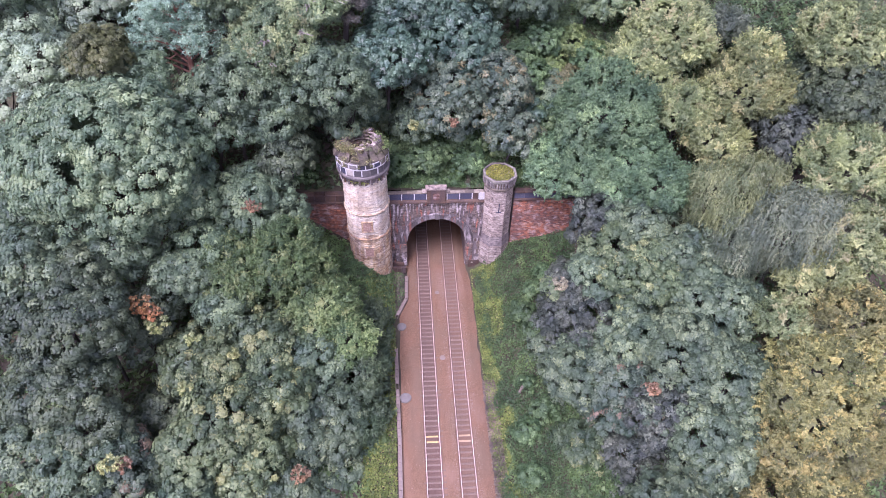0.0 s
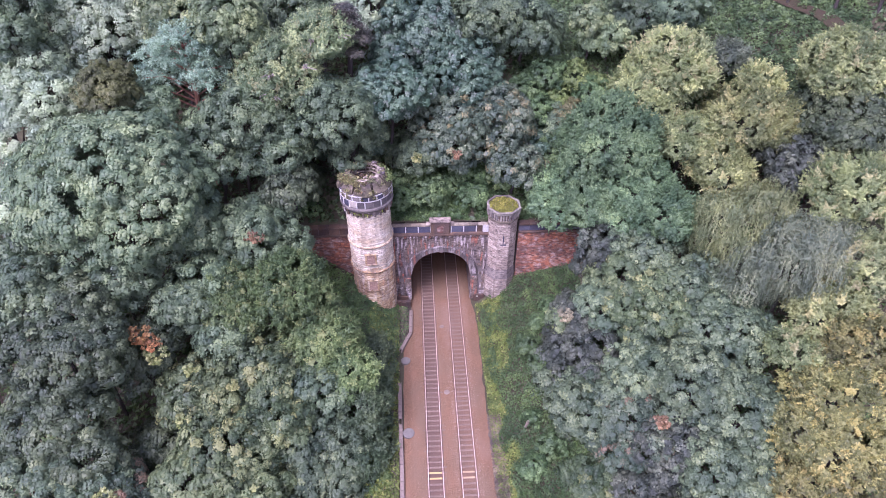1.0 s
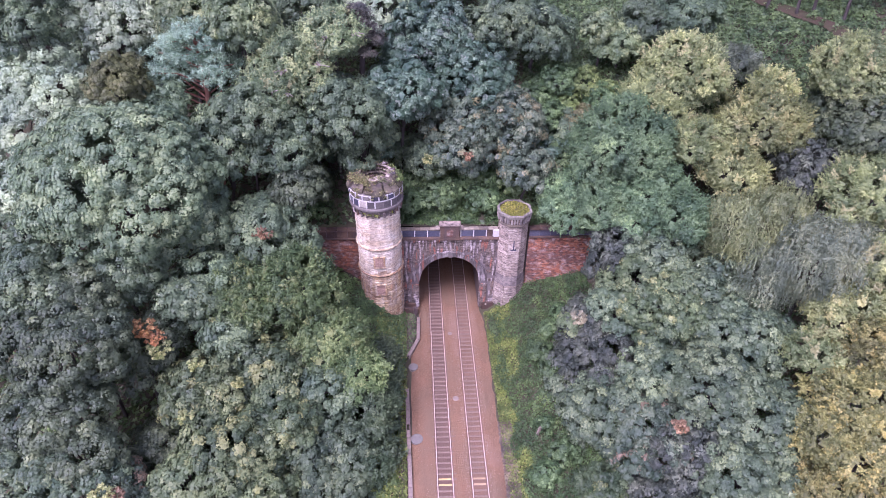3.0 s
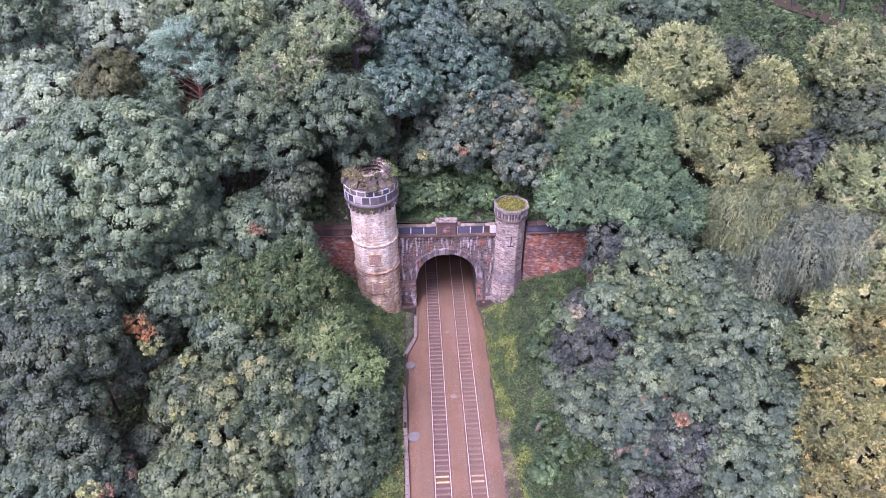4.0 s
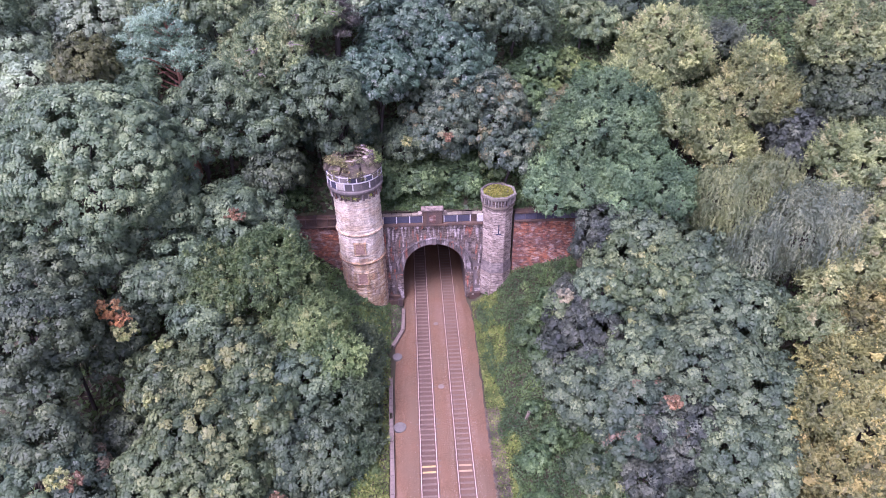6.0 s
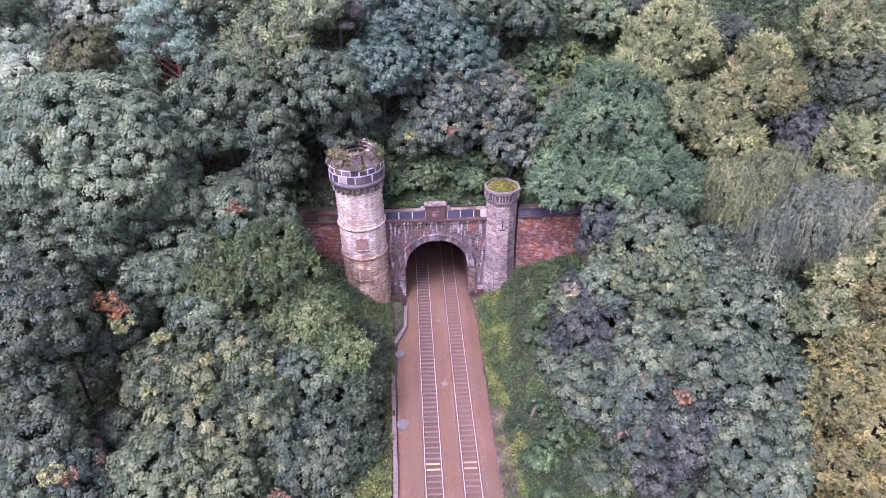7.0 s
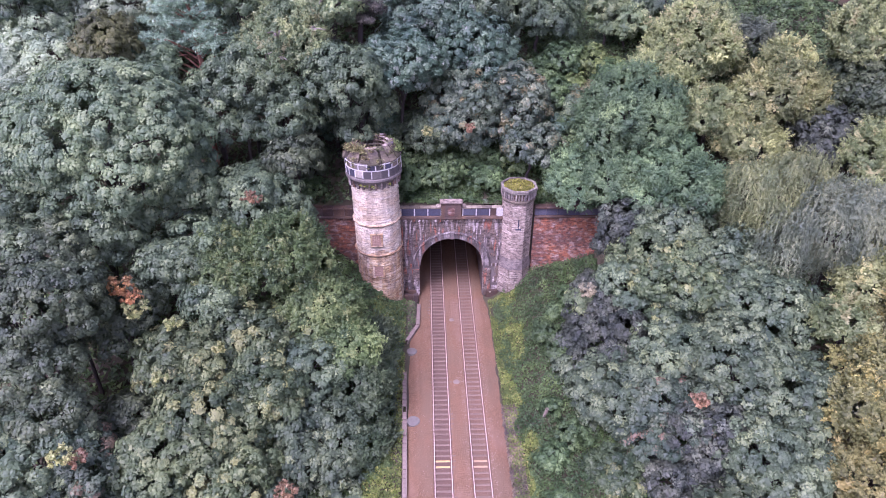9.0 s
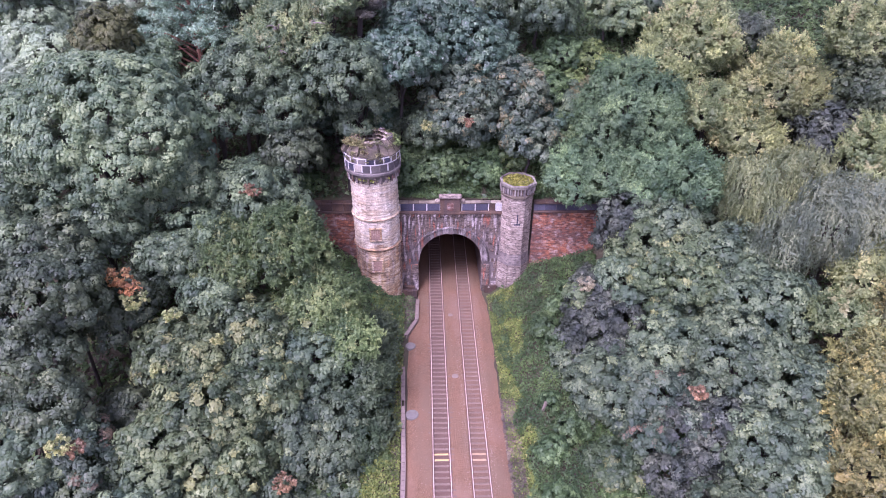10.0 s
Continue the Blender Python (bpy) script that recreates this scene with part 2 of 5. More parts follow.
FADED_PANEL = stone_material("faded_panel", [(0.0, (0.114, 0.101, 0.089)), (0.5, (0.228, 0.202, 0.164)), (1.0, (0.361, 0.322, 0.247))], (0.152, 0.129, 0.105), 0.5, 0.3)
RIM_STONE = stone_material("mossy_rim_stone", [(0.0, (0.066, 0.053, 0.037)), (1.0, (0.125, 0.102, 0.07))], (0.055, 0.055, 0.025), 0.7, 0.4, rubble=0.5)
WORN_PANEL = stone_material("sooted_panel", [(0.0, (0.055, 0.05, 0.047)), (0.6, (0.1, 0.09, 0.08)), (1.0, (0.175, 0.152, 0.125))], (0.05, 0.044, 0.04), 0.6, 0.5)
RING_STONE = stone_material("arch_stone", [(0.0, (0.066, 0.056, 0.047)), (0.6, (0.110, 0.095, 0.080)), (1.0, (0.190, 0.168, 0.140))], (0.060, 0.050, 0.042), 0.6, 0.4, (0.6, 1.4), lime=0.6)
MORTAR = stone_material("mortar", [(0.0, (0.12, 0.1, 0.085)), (1.0, (0.15, 0.125, 0.105))], (0.08, 0.065, 0.055), 0.6)
WHITE_JOINT = stone_material("pale_joint", [(0.0, (0.432, 0.408, 0.361)), (1.0, (0.504, 0.479, 0.426))], (0.252, 0.232, 0.210), 0.5)
BROWN_BRICK = stone_material("buff_brick", [(0.0, (0.240, 0.152, 0.104)), (1.0, (0.360, 0.240, 0.168))], (0.200, 0.136, 0.104), 0.5)
GREY_RIM = stone_material("lichen_grey_rim", [(0.0, (0.22, 0.202, 0.15)), (1.0, (0.36, 0.33, 0.25))], (0.11, 0.096, 0.072), 0.85, 0.5, rubble=0.4)
SOIL = soil_material()
DIRT = stone_material("leaf_litter", [(0.0, (0.036, 0.026, 0.015)), (1.0, (0.044, 0.03, 0.018))], (0.032, 0.034, 0.014), 0.7)


def ballast_material():
    m, nt, b = nodes_of("rusty_ballast", 0.95, 0.1)
    tc = nt.nodes.new("ShaderNodeTexCoord")
    v = nt.nodes.new("ShaderNodeTexVoronoi")
    v.inputs["Scale"].default_value = 13.0
    nt.links.new(tc.outputs["Object"], v.inputs["Vector"])
    col = ramp(nt, v.outputs["Color"], [(0.0, (0.1, 0.057, 0.029)), (0.5, (0.143, 0.086, 0.045)), (1.0, (0.196, 0.127, 0.073))])
    big = noise_tex(nt, 0.5, 5)
    col = mix(nt, ramp(nt, big, [(0.4, (0, 0, 0)), (0.65, (0.6,) * 3)]), col, (0.175, 0.1, 0.055))
    wide = noise_tex(nt, 0.22, 6, stretch=(1, 0.5, 1))
    col = mix(nt, ramp(nt, wide, [(0.36, (0.7,) * 3), (0.5, (0, 0, 0))]), col, (0.135, 0.095, 0.056))
    col = mix(nt, ramp(nt, wide, [(0.52, (0, 0, 0)), (0.66, (0.6,) * 3)]), col, (0.195, 0.128, 0.083))
    # oil and brake dust between the rails
    xyz = nt.nodes.new("ShaderNodeSeparateXYZ")
    nt.links.new(tc.outputs["Object"], xyz.inputs[0])
    track_x = nt.nodes.new("ShaderNodeMath")
    track_x.operation = "ABSOLUTE"
    nt.links.new(xyz.outputs[0], track_x.inputs[0])
    off = nt.nodes.new("ShaderNodeMath")
    off.operation = "SUBTRACT"
    off.inputs[1].default_value = 1.7
    nt.links.new(track_x.outputs[0], off.inputs[0])
    gap = nt.nodes.new("ShaderNodeMath")
    gap.operation = "ABSOLUTE"
    nt.links.new(off.outputs[0], gap.inputs[0])
    oil = ramp(nt, gap.outputs[0], [(0.62, (0.8,) * 3), (0.8, (0, 0, 0))])
    side_share = ramp(nt, xyz.outputs[0], [(0.0, WHITE), (0.2, (0.5,) * 3)])
    col = mix(nt, mix(nt, 1.0, oil, side_share, "MULTIPLY"), col, (0.095, 0.063, 0.045))
    nt.links.new(col, b.inputs["Base Color"])
    bump(nt, b, v.outputs["Distance"], 0.9, 0.06)
    return m


def plain(name, a, c, rough=0.8, metal=0.0, scale=4.0):
    m, nt, b = nodes_of(name, rough, 0.3)
    b.inputs["Metallic"].default_value = metal
    n = noise_tex(nt, scale, 6)
    col = mix(nt, 0.35, ramp(nt, n, [(0.3, a), (0.7, c)]), ramp(nt, rnd(nt), [(0, a), (1, c)]))
    nt.links.new(col, b.inputs["Base Color"])
    bump(nt, b, n, 0.3, 0.01)
    return m


BALLAST = ballast_material()
SLEEPER = plain("grey_concrete_sleeper", (0.112, 0.076, 0.05), (0.172, 0.125, 0.087), 0.9)
DUSTY_SLEEPER = plain("rust_dusted_sleeper", (0.108, 0.073, 0.047), (0.168, 0.12, 0.081), 0.9)
YELLOW_SLEEPER = plain("yellow_painted_sleeper", (0.3, 0.2, 0.07), (0.48, 0.35, 0.13), 0.8)
FADED_YELLOW = plain("faded_yellow_paint", (0.25, 0.17, 0.085), (0.33, 0.24, 0.13), 0.85)
RAIL_SIDE = plain("rusty_steel", (0.09, 0.045, 0.03), (0.16, 0.08, 0.055), 0.8)
RAIL_TOP = plain("worn_steel", (0.58, 0.45, 0.33), (0.72, 0.58, 0.44), 0.45, 0.6)
CONCRETE = plain("pale_concrete", (0.105, 0.094, 0.074), (0.152, 0.138, 0.11), 0.9)
LOOSE_STONE = plain("pale_ballast_stone", (0.16, 0.106, 0.07), (0.25, 0.182, 0.13), 0.9)
PINK_CONCRETE = plain("dusty_concrete", (0.14, 0.108, 0.077), (0.2, 0.16, 0.118), 0.9)
TROUGH = plain("weathered_trough", (0.125, 0.094, 0.069), (0.205, 0.163, 0.122), 0.9)

# ---- building helpers ----
def mesh_from(name, verts, faces, material=None):
    me = bpy.data.meshes.new(name)
    me.from_pydata([tuple(v) for v in verts], [], [tuple(f) for f in faces])
    if material:
        me.materials.append(material)
    me.update()
    return me


def part(name, bm, material, parent, label=""):
    """One mesh object under a thing or a part; bm is a bmesh or a ready mesh."""
    if isinstance(bm, bmesh.types.BMesh):
        me = bpy.data.meshes.new(name)
        bmesh.ops.recalc_face_normals(bm, faces=bm.faces)
        bm.to_mesh(me)
        bm.free()
        me.materials.append(material)
    else:
        me = bm
    ob = new(name, me)
    ob.parent = parent
    return tagged(ob, label)


def box(bm, x0, x1, y0, y1, z0, z1, m=None):
    vs = [Vector((x, y, z)) for z in (z0, z1) for x, y in ((x0, y0), (x1, y0), (x1, y1), (x0, y1))]
    if m is not None:
        vs = [m @ v for v in vs]
    v = [bm.verts.new(p) for p in vs]
    for f in ((3, 2, 1, 0), (4, 5, 6, 7), (0, 1, 5, 4), (1, 2, 6, 5), (2, 3, 7, 6), (3, 0, 4, 7)):
        bm.faces.new([v[i] for i in f])


def bevelled(w, d, h, e, name, material):
    """A block with worn edges, centred in plan, standing on z = 0."""
    bm = bmesh.new()
    box(bm, -w / 2, w / 2, -d / 2, d / 2, 0, h)
    bmesh.ops.bevel(bm, geom=bm.edges[:], offset=e, segments=1, affect="EDGES")
    me = bpy.data.meshes.new(name)
    bm.to_mesh(me)
    bm.free()
    me.materials.append(material)
    return me


def lathe(bm, profile, n=48, cx=0.0, cy=0.0, a0=0.0):
    """Turns (radius, height) pairs about the upright axis."""
    rings = []
    for r, z in profile:
        rings.append([bm.verts.new((cx + r * math.cos(a0 + 2 * math.pi * i / n), cy + r * math.sin(a0 + 2 * math.pi * i / n), z)) for i in range(n)])
    for a, c in zip(rings, rings[1:]):
        for i in range(n):
            bm.faces.new((a[i], a[(i + 1) % n], c[(i + 1) % n], c[i]))
    return rings


def tube(path, radii, sides=7):
    """Verts and faces of a tapered tube along points."""
    verts, faces = [], []
    for i, (p, r) in enumerate(zip(path, radii)):
        d = (path[min(i + 1, len(path) - 1)] - path[max(i - 1, 0)]).normalized()
        u = d.orthogonal().normalized()
        w = d.cross(u)
        for k in range(sides):
            a = 2 * math.pi * k / sides
            verts.append(p + r * (u * math.cos(a) + w * math.sin(a)))
    for i in range(len(path) - 1):
        for k in range(sides):
            a, c = i * sides + k, i * sides + (k + 1) % sides
            faces.append((a, c, c + sides, a + sides))
    return verts, faces


def leaf_mesh(name, pos, normal, along, length, width, tone, turn, material):
    """A sheet of pointed leaves."""
    n = len(pos)
    side = np.cross(normal, along)
    side /= np.linalg.norm(side, axis=1, keepdims=True) + 1e-9
    along = np.cross(side, normal)
    L, W = length[:, None] / 2, width[:, None] / 2
    v = np.empty((n, 3, 3), np.float32)
    v[:, 0] = pos - along * L * 0.8 + side * W * 1.1
    v[:, 1] = pos + along * L - normal * L * 0.3
    v[:, 2] = pos - along * L * 0.8 - side * W * 1.1 - normal * W * 0.2
    me = bpy.data.meshes.new(name)
    me.vertices.add(n * 3)
    me.vertices.foreach_set("co", v.ravel())
    me.loops.add(n * 3)
    me.loops.foreach_set("vertex_index", np.arange(n * 3, dtype=np.int32))
    me.polygons.add(n)
    me.polygons.foreach_set("loop_start", np.arange(0, n * 3, 3, dtype=np.int32))
    me.materials.append(material)
    for key, data in (("tone", tone), ("turn", turn)):
        me.attributes.new(key, "FLOAT", "FACE").data.foreach_set("value", data.astype(np.float32))
    me.update(calc_edges=True)
    return me


def unit(v):
    return v / (np.linalg.norm(v, axis=-1, keepdims=True) + 1e-9)


# ---- the ground ----
def bank(b):
    return 0.8 * b if b < 4.8 else min(3.84 + 0.3 * (b - 4.8), 12.5)


def ground(x, y):
    """Height of the land: cutting floor, its banks, the hill over the tunnel."""
    b = max(0.0, abs(x) - (5.0 if x > 0 else 5.3))
    k = float(np.interp(y, (-60, -40, -28, -18, -10, 0), (-0.35, -0.35, -0.15, 0.3, 0.72, 1.0)))
    low = bank(b * (1.0 if x > 0 else 1.3)) * k
    if x < 0:
        low += 0.45 * min(max(0.0, b - 5.8), 6.0) * min(1.0, max(0.0, (y + 7) / 6))
    hill = float(np.interp(y, (0, 3, 16, 40, 120, 600), (11.9, 13.5, 25.0, 34.0, 46.0, 60.0)))
    hill += 0.16 * max(0.0, min(x - 10, 50)) * min(1, max(0, y / 8)) - 0.14 * max(0.0, min(-x - 15, 60)) * min(1, max(0, y / 8))
    if abs(x) < 17.5:
        return hill if y > 0.75 else low
    f = min(1.0, max(0.0, (y + 9) / 10.0))
    f = f * f * (3 - 2 * f)
    return low + (hill - low) * f if hill > low else low


def lines(fine, lo, hi, far):
    out = list(np.arange(lo, hi + 0.01, fine))
    d, step = hi, fine
    while d < far:
        step *= 1.5
        d += step
        out.append(d)
    d, step = lo, fine
    while d > -far:
        step *= 1.5
        d -= step
        out.insert(0, d)
    return out


gx, gy = lines(1.0, -60.0, 60.0, 1500), lines(1.0, -60.5, 59.5, 1500)
gy = sorted(gy + [0.72, 0.8])
gv, gf = [], []
for y in gy:
    for x in gx:
        rough = 0.25 * noise.noise((x * 0.3, y * 0.3, 0.0)) if abs(x) > 6.5 else 0.0
        gv.append((x, y, ground(x, y) + rough - 0.12))
nx = len(gx)
for j in range(len(gy) - 1):
    for i in range(nx - 1):
        if abs(gx[i] + 0.5) < 5.6 and 0.4 < (gy[j] + gy[j + 1]) / 2 < 0.85 and gy[j + 1] > 0.75:
            continue
        gf.append((j * nx + i, j * nx + i + 1, (j + 1) * nx + i + 1, (j + 1) * nx + i))
ground_ob = new("ground", mesh_from("ground", gv, gf, SOIL))
tagged(ground_ob, "dark leafy soil of the railway cutting and wooded hill", "ground", kind="structure")
for p in ground_ob.data.polygons:
    p.use_smooth = True

# ballast bed, running into the tunnel
bv, bf = [], []
by = list(np.arange(-75, 46, 0.75))
for j, y in enumerate(by):
    right = 4.35 + 0.3 * noise.noise((0.0, y * 0.25, 3.0)) + 0.18 * noise.noise((2.0, y * 0.9, 3.0)) if y < -1 else 3.95
    left = -4.95 + 0.12 * noise.noise((7.0, y * 0.3, 3.0)) if y < -9 else (-3.9 if y > -5 else -3.9 - 1.05 * (-5 - y) / 4)
    if y > -1:
        left = -3.95
    for k in range(61):
        u = k / 60
        x = left + (right - left) * u
        edge = min(1.0, min(u, 1 - u) * 9)
        # heaped over the sleeper ends, lower between the rails, choked with dirt in the tunnel
        off = abs(abs(x) - 1.7)
        top = 0.125 if off > 0.86 else 0.04
        if x < 0 and 0.86 < off < 1.12:
            top = 0.118
        if x > 0 and off < 0.86:
            top = float(np.interp(y, (-22, -8, 0), (0.06, 0.07, 0.085)))
        if y > -1.5 and x < 0 and off < 0.86:
            top = float(np.interp(y, (-1.5, 8, 14), (0.04, 0.07, 0.09)))
        elif y > 0.2 and off > 0.86:
            top = 0.125
        bv.append((x, y, -0.1 + (0.1 + top) * edge + 0.02 * noise.noise((x * 2, y * 2, 0)) + 0.02 * noise.noise((x * 0.7, y * 0.5, 4))))
for j in range(len(by) - 1):
    for k in range(60):
        a = j * 61 + k
        bf.append((a, a + 1, a + 62, a + 61))
ballast = new("ballast_bed", mesh_from("ballast_bed", bv, bf, BALLAST))
tagged(ballast, "rust-brown stone ballast bed under two railway tracks", "ballast", kind="structure")

# ---- the two tracks ----
def rail_mesh(y0, y1):
    """Flat-bottomed rail section drawn along the track."""
    prof = [(-0.07, 0), (0.07, 0), (0.07, 0.02), (0.012, 0.04), (0.012, 0.11), (0.036, 0.12), (0.036, 0.15), (-0.036, 0.15), (-0.036, 0.12), (-0.012, 0.11), (-0.012, 0.04), (-0.07, 0.02)]
    verts = [(x, y, z) for y in (y0, y1) for x, z in prof]
    n = len(prof)
    faces = [(i, (i + 1) % n, n + (i + 1) % n, n + i) for i in range(n)]
    me = mesh_from("rail", verts, faces, RAIL_SIDE)
    me.materials.append(RAIL_TOP)
    me.polygons[6].material_index = 1
    return me


SLEEPER_MESH = bevelled(2.5, 0.2, 0.16, 0.025, "sleeper", SLEEPER)
DUSTY_MESH = bevelled(2.5, 0.23, 0.16, 0.025, "sleeper", DUSTY_SLEEPER)
PAINT_MESH = bevelled(1.25, 0.2, 0.012, 0.003, "paint_mark", YELLOW_SLEEPER)
FADED_MESH = bevelled(1.2, 0.2, 0.012, 0.003, "paint_mark", FADED_YELLOW)
RAIL_MESH = rail_mesh(-75, 45)
rng = random.Random(4)
for cx, label in ((-1.70, "railway track with grey sleepers and worn steel rails"), (1.70, "railway track with brown ballast-strewn sleepers and steel rails")):
    track = tagged(new("railway_track"), label, "track", "tracks in the cutting")
    track.location = (cx, 0, 0.02)
    for s in (-0.7525, 0.7525):
        r = part("rail", RAIL_MESH, None, track)
        r.location = (s, 0, 0.09)
    y = -74.8
    while y < 24:
        sl = part("sleeper", SLEEPER_MESH if cx < 0 else DUSTY_MESH, None, track)
        sl.location = (rng.uniform(-0.02, 0.02), y, -0.065 + rng.uniform(-0.008, 0.004) - (0.012 if cx > 0 else 0))
        sl.rotation_euler = (0, 0, rng.uniform(-0.01, 0.01))
        if any(abs(y - q) < 0.33 for q in (-25.8, -26.55)):
            p = part("paint_mark", PAINT_MESH if cx < 0 else FADED_MESH, None, sl, "faded yellow paint")
            p.location = (0, 0, 0.161)
        y += 0.65

# loose pale stones thrown up beside the rails
def loose_stones(count, seed):
    r = np.random.default_rng(seed)
    verts, faces = [], []
    for _ in range(count):
        y = r.uniform(-48, -1)
        if r.random() < 0.6:
            x = 1.7 + r.choice((-1, 1)) * (0.95 + abs(r.normal()) * 0.28)
        else:
            x = r.uniform(-4.3, 4.0)
        if abs(abs(x) - 1.7) < 0.84 and r.random() < 0.8:
            continue
        q = r.uniform(0.025, 0.055)
        o = len(verts)
        for dx, dy, dz in ((1, 0, 0), (0, 1, 0), (-1, 0, 0), (0, -1, 0), (0, 0, 0.8), (0, 0, -0.8)):
            j = r.uniform(0.7, 1.3)
            verts.append((x + dx * q * j, y + dy * q * j, 0.14 + dz * q * j))
        faces += [(o + i, o + (i + 1) % 4, o + 4) for i in range(4)] + [(o + (i + 1) % 4, o + i, o + 5) for i in range(4)]
    tagged(new("loose_stones", mesh_from("loose_stones", verts, faces, LOOSE_STONE)), "pale loose stones strewn beside the rails", "stones", kind="stuff")


loose_stones(3200, 17)

# ---- tunnel portal ----
HALF, SPRING = 3.85, 4.35


def arch(r, n=28, foot=0.0):
    """Outline of an arched opening from foot to foot."""
    pts = [(-r, foot)]
    for i in range(n + 1):
        a = math.pi * (1 - i / n)
        pts.append((r * math.cos(a), SPRING + r * math.sin(a)))
    return pts + [(r, foot)]


def arch_wall(bm, inner, x0, x1, z0, z1, y0, y1):
    """A wall with an arched hole right through it."""
    n = len(inner)
    outer = []
    for x, z in inner:
        dx, dz = x, max(z - SPRING, 0.0)
        if z <= SPRING + 1e-6:
            outer.append((x0 if x < 0 else x1, z))
        else:
            k = min((x1 if dx > 0 else -x0) / max(abs(dx), 1e-6), (z1 - SPRING) / max(dz, 1e-6))
            outer.append((dx * k, SPRING + dz * k))
    rows = [[bm.verts.new((x, y, z)) for x, z in ring] for ring, y in ((inner, y0), (outer, y0), (outer, y1), (inner, y1))]
    for a in range(4):
        c = (a + 1) % 4
        for i in range(n - 1):
            bm.faces.new((rows[a][i], rows[a][i + 1], rows[c][i + 1], rows[c][i]))


portal = tagged(new("tunnel_portal"), "soot-stained stone railway tunnel portal with arched mouth", "tunnel portal")
bm = bmesh.new()
arch_wall(bm, arch(HALF + 0.05, foot=-0.3), -6.2, 6.0, -0.3, 10.85, 0.06, 0.72)
part("wall_core", bm, MORTAR, portal)
bm = bmesh.new()
arch_wall(bm, arch(HALF, foot=-0.3), -HALF - 0.6, HALF + 0.6, -0.3, 8.5, 0.74, 42.0)
part("tunnel_lining", bm, stone_material("sooty_lining", [(0.0, (0.1, 0.075, 0.06)), (1.0, (0.17, 0.13, 0.1))], (0.08, 0.062, 0.052), 0.6), portal, "sooty brown brick tunnel lining")
bm = bmesh.new()
box(bm, -4.4, 4.4, 42.02, 42.5, -0.3, 9)
part("tunnel_depth", bm, BROWN_STONE, portal)

def blocks_mesh(name, boxes, material):
    """Many blocks in one mesh; each box is 8 corner points. A tone for each."""
    verts, faces, tone = [], [], []
    r = random.Random(len(boxes))
    for corners in boxes:
        b = len(verts)
        verts += corners
        for f in ((3, 2, 1, 0), (4, 5, 6, 7), (0, 1, 5, 4), (1, 2, 6, 5), (2, 3, 7, 6), (3, 0, 4, 7)):
            faces.append(tuple(b + i for i in f))
        tone += [r.random()] * 6
    me = mesh_from(name, verts, faces, material)
    me.attributes.new("tone", "FLOAT", "FACE").data.foreach_set("value", np.array(tone, np.float32))
    return me


def corners(x0, x1, y0, y1, z0, z1):
    return [(x, y, z) for z in (z0, z1) for x, y in ((x0, y0), (x1, y0), (x1, y1), (x0, y1))]


def wedge_mesh(name, r0, r1, half, h, material, seg=3, e=0.02):
    """A curved tower stone, its middle on the local x axis, with chamfered outer edges."""
    ring = []
    for r, a, z0, z1 in ((r0, half, 0, h), (r1 - e, half, 0, h), (r1, half - e / r1, e, h - e)):
        ring.append(([(r * math.cos(t), r * math.sin(t), z0) for t in np.linspace(-a, a, seg)], [(r * math.cos(t), r * math.sin(t), z1) for t in np.linspace(-a, a, seg)]))
    verts, faces = [], []
    base = []
    for lo, hi in ring:
        base.append((len(verts), len(verts) + seg))
        verts += lo + hi
    for i in range(seg - 1):
        for (l0, h0), (l1, h1) in zip(base, base[1:]):
            faces.append((h0 + i, h1 + i, h1 + i + 1, h0 + i + 1))
            faces.append((l0 + i + 1, l1 + i + 1, l1 + i, l0 + i))
        faces.append((base[2][0] + i, base[2][0] + i + 1, base[2][1] + i + 1, base[2][1] + i))
    for (l0, h0), (l1, h1) in zip(base, base[1:]):
        faces.append((l0, l1, h1, h0))
        faces.append((l1 + seg - 1, l0 + seg - 1, h0 + seg - 1, h1 + seg - 1))
    return mesh_from(name, verts, faces, material)


rs = random.Random(21)

# facing stones of the portal wall, kept clear of the arch ring
z = 0.0
row = 0
STONE = [bevelled(w, 0.14, 0.43, 0.02, "stone", SOOT_STONE) for w in (0.72, 0.92, 1.12)]
WIDTH = (0.72, 0.92, 1.12)
while z < 10.4:
    x = -5.95 - 0.3 * (row % 2)
    while x < 5.6:
        k = rs.randrange(3)
        w = WIDTH[k]
        cx, cz = x + w / 2, z + 0.22
        reach = math.hypot(max(abs(cx) - w / 2, 0), max(cz - SPRING, 0)) if cz > SPRING else abs(cx) - w / 2
        if reach > 4.62 and -6.0 < cx < 5.9:
            s = part("stone", STONE[k], None, portal)
            s.location = (cx, 0.05 + rs.uniform(-0.012, 0.012), z)
        x += w + 0.04
    z += 0.465
    row += 1

# arch ring of wedge stones with a keystone, standing on jambs
n = 27
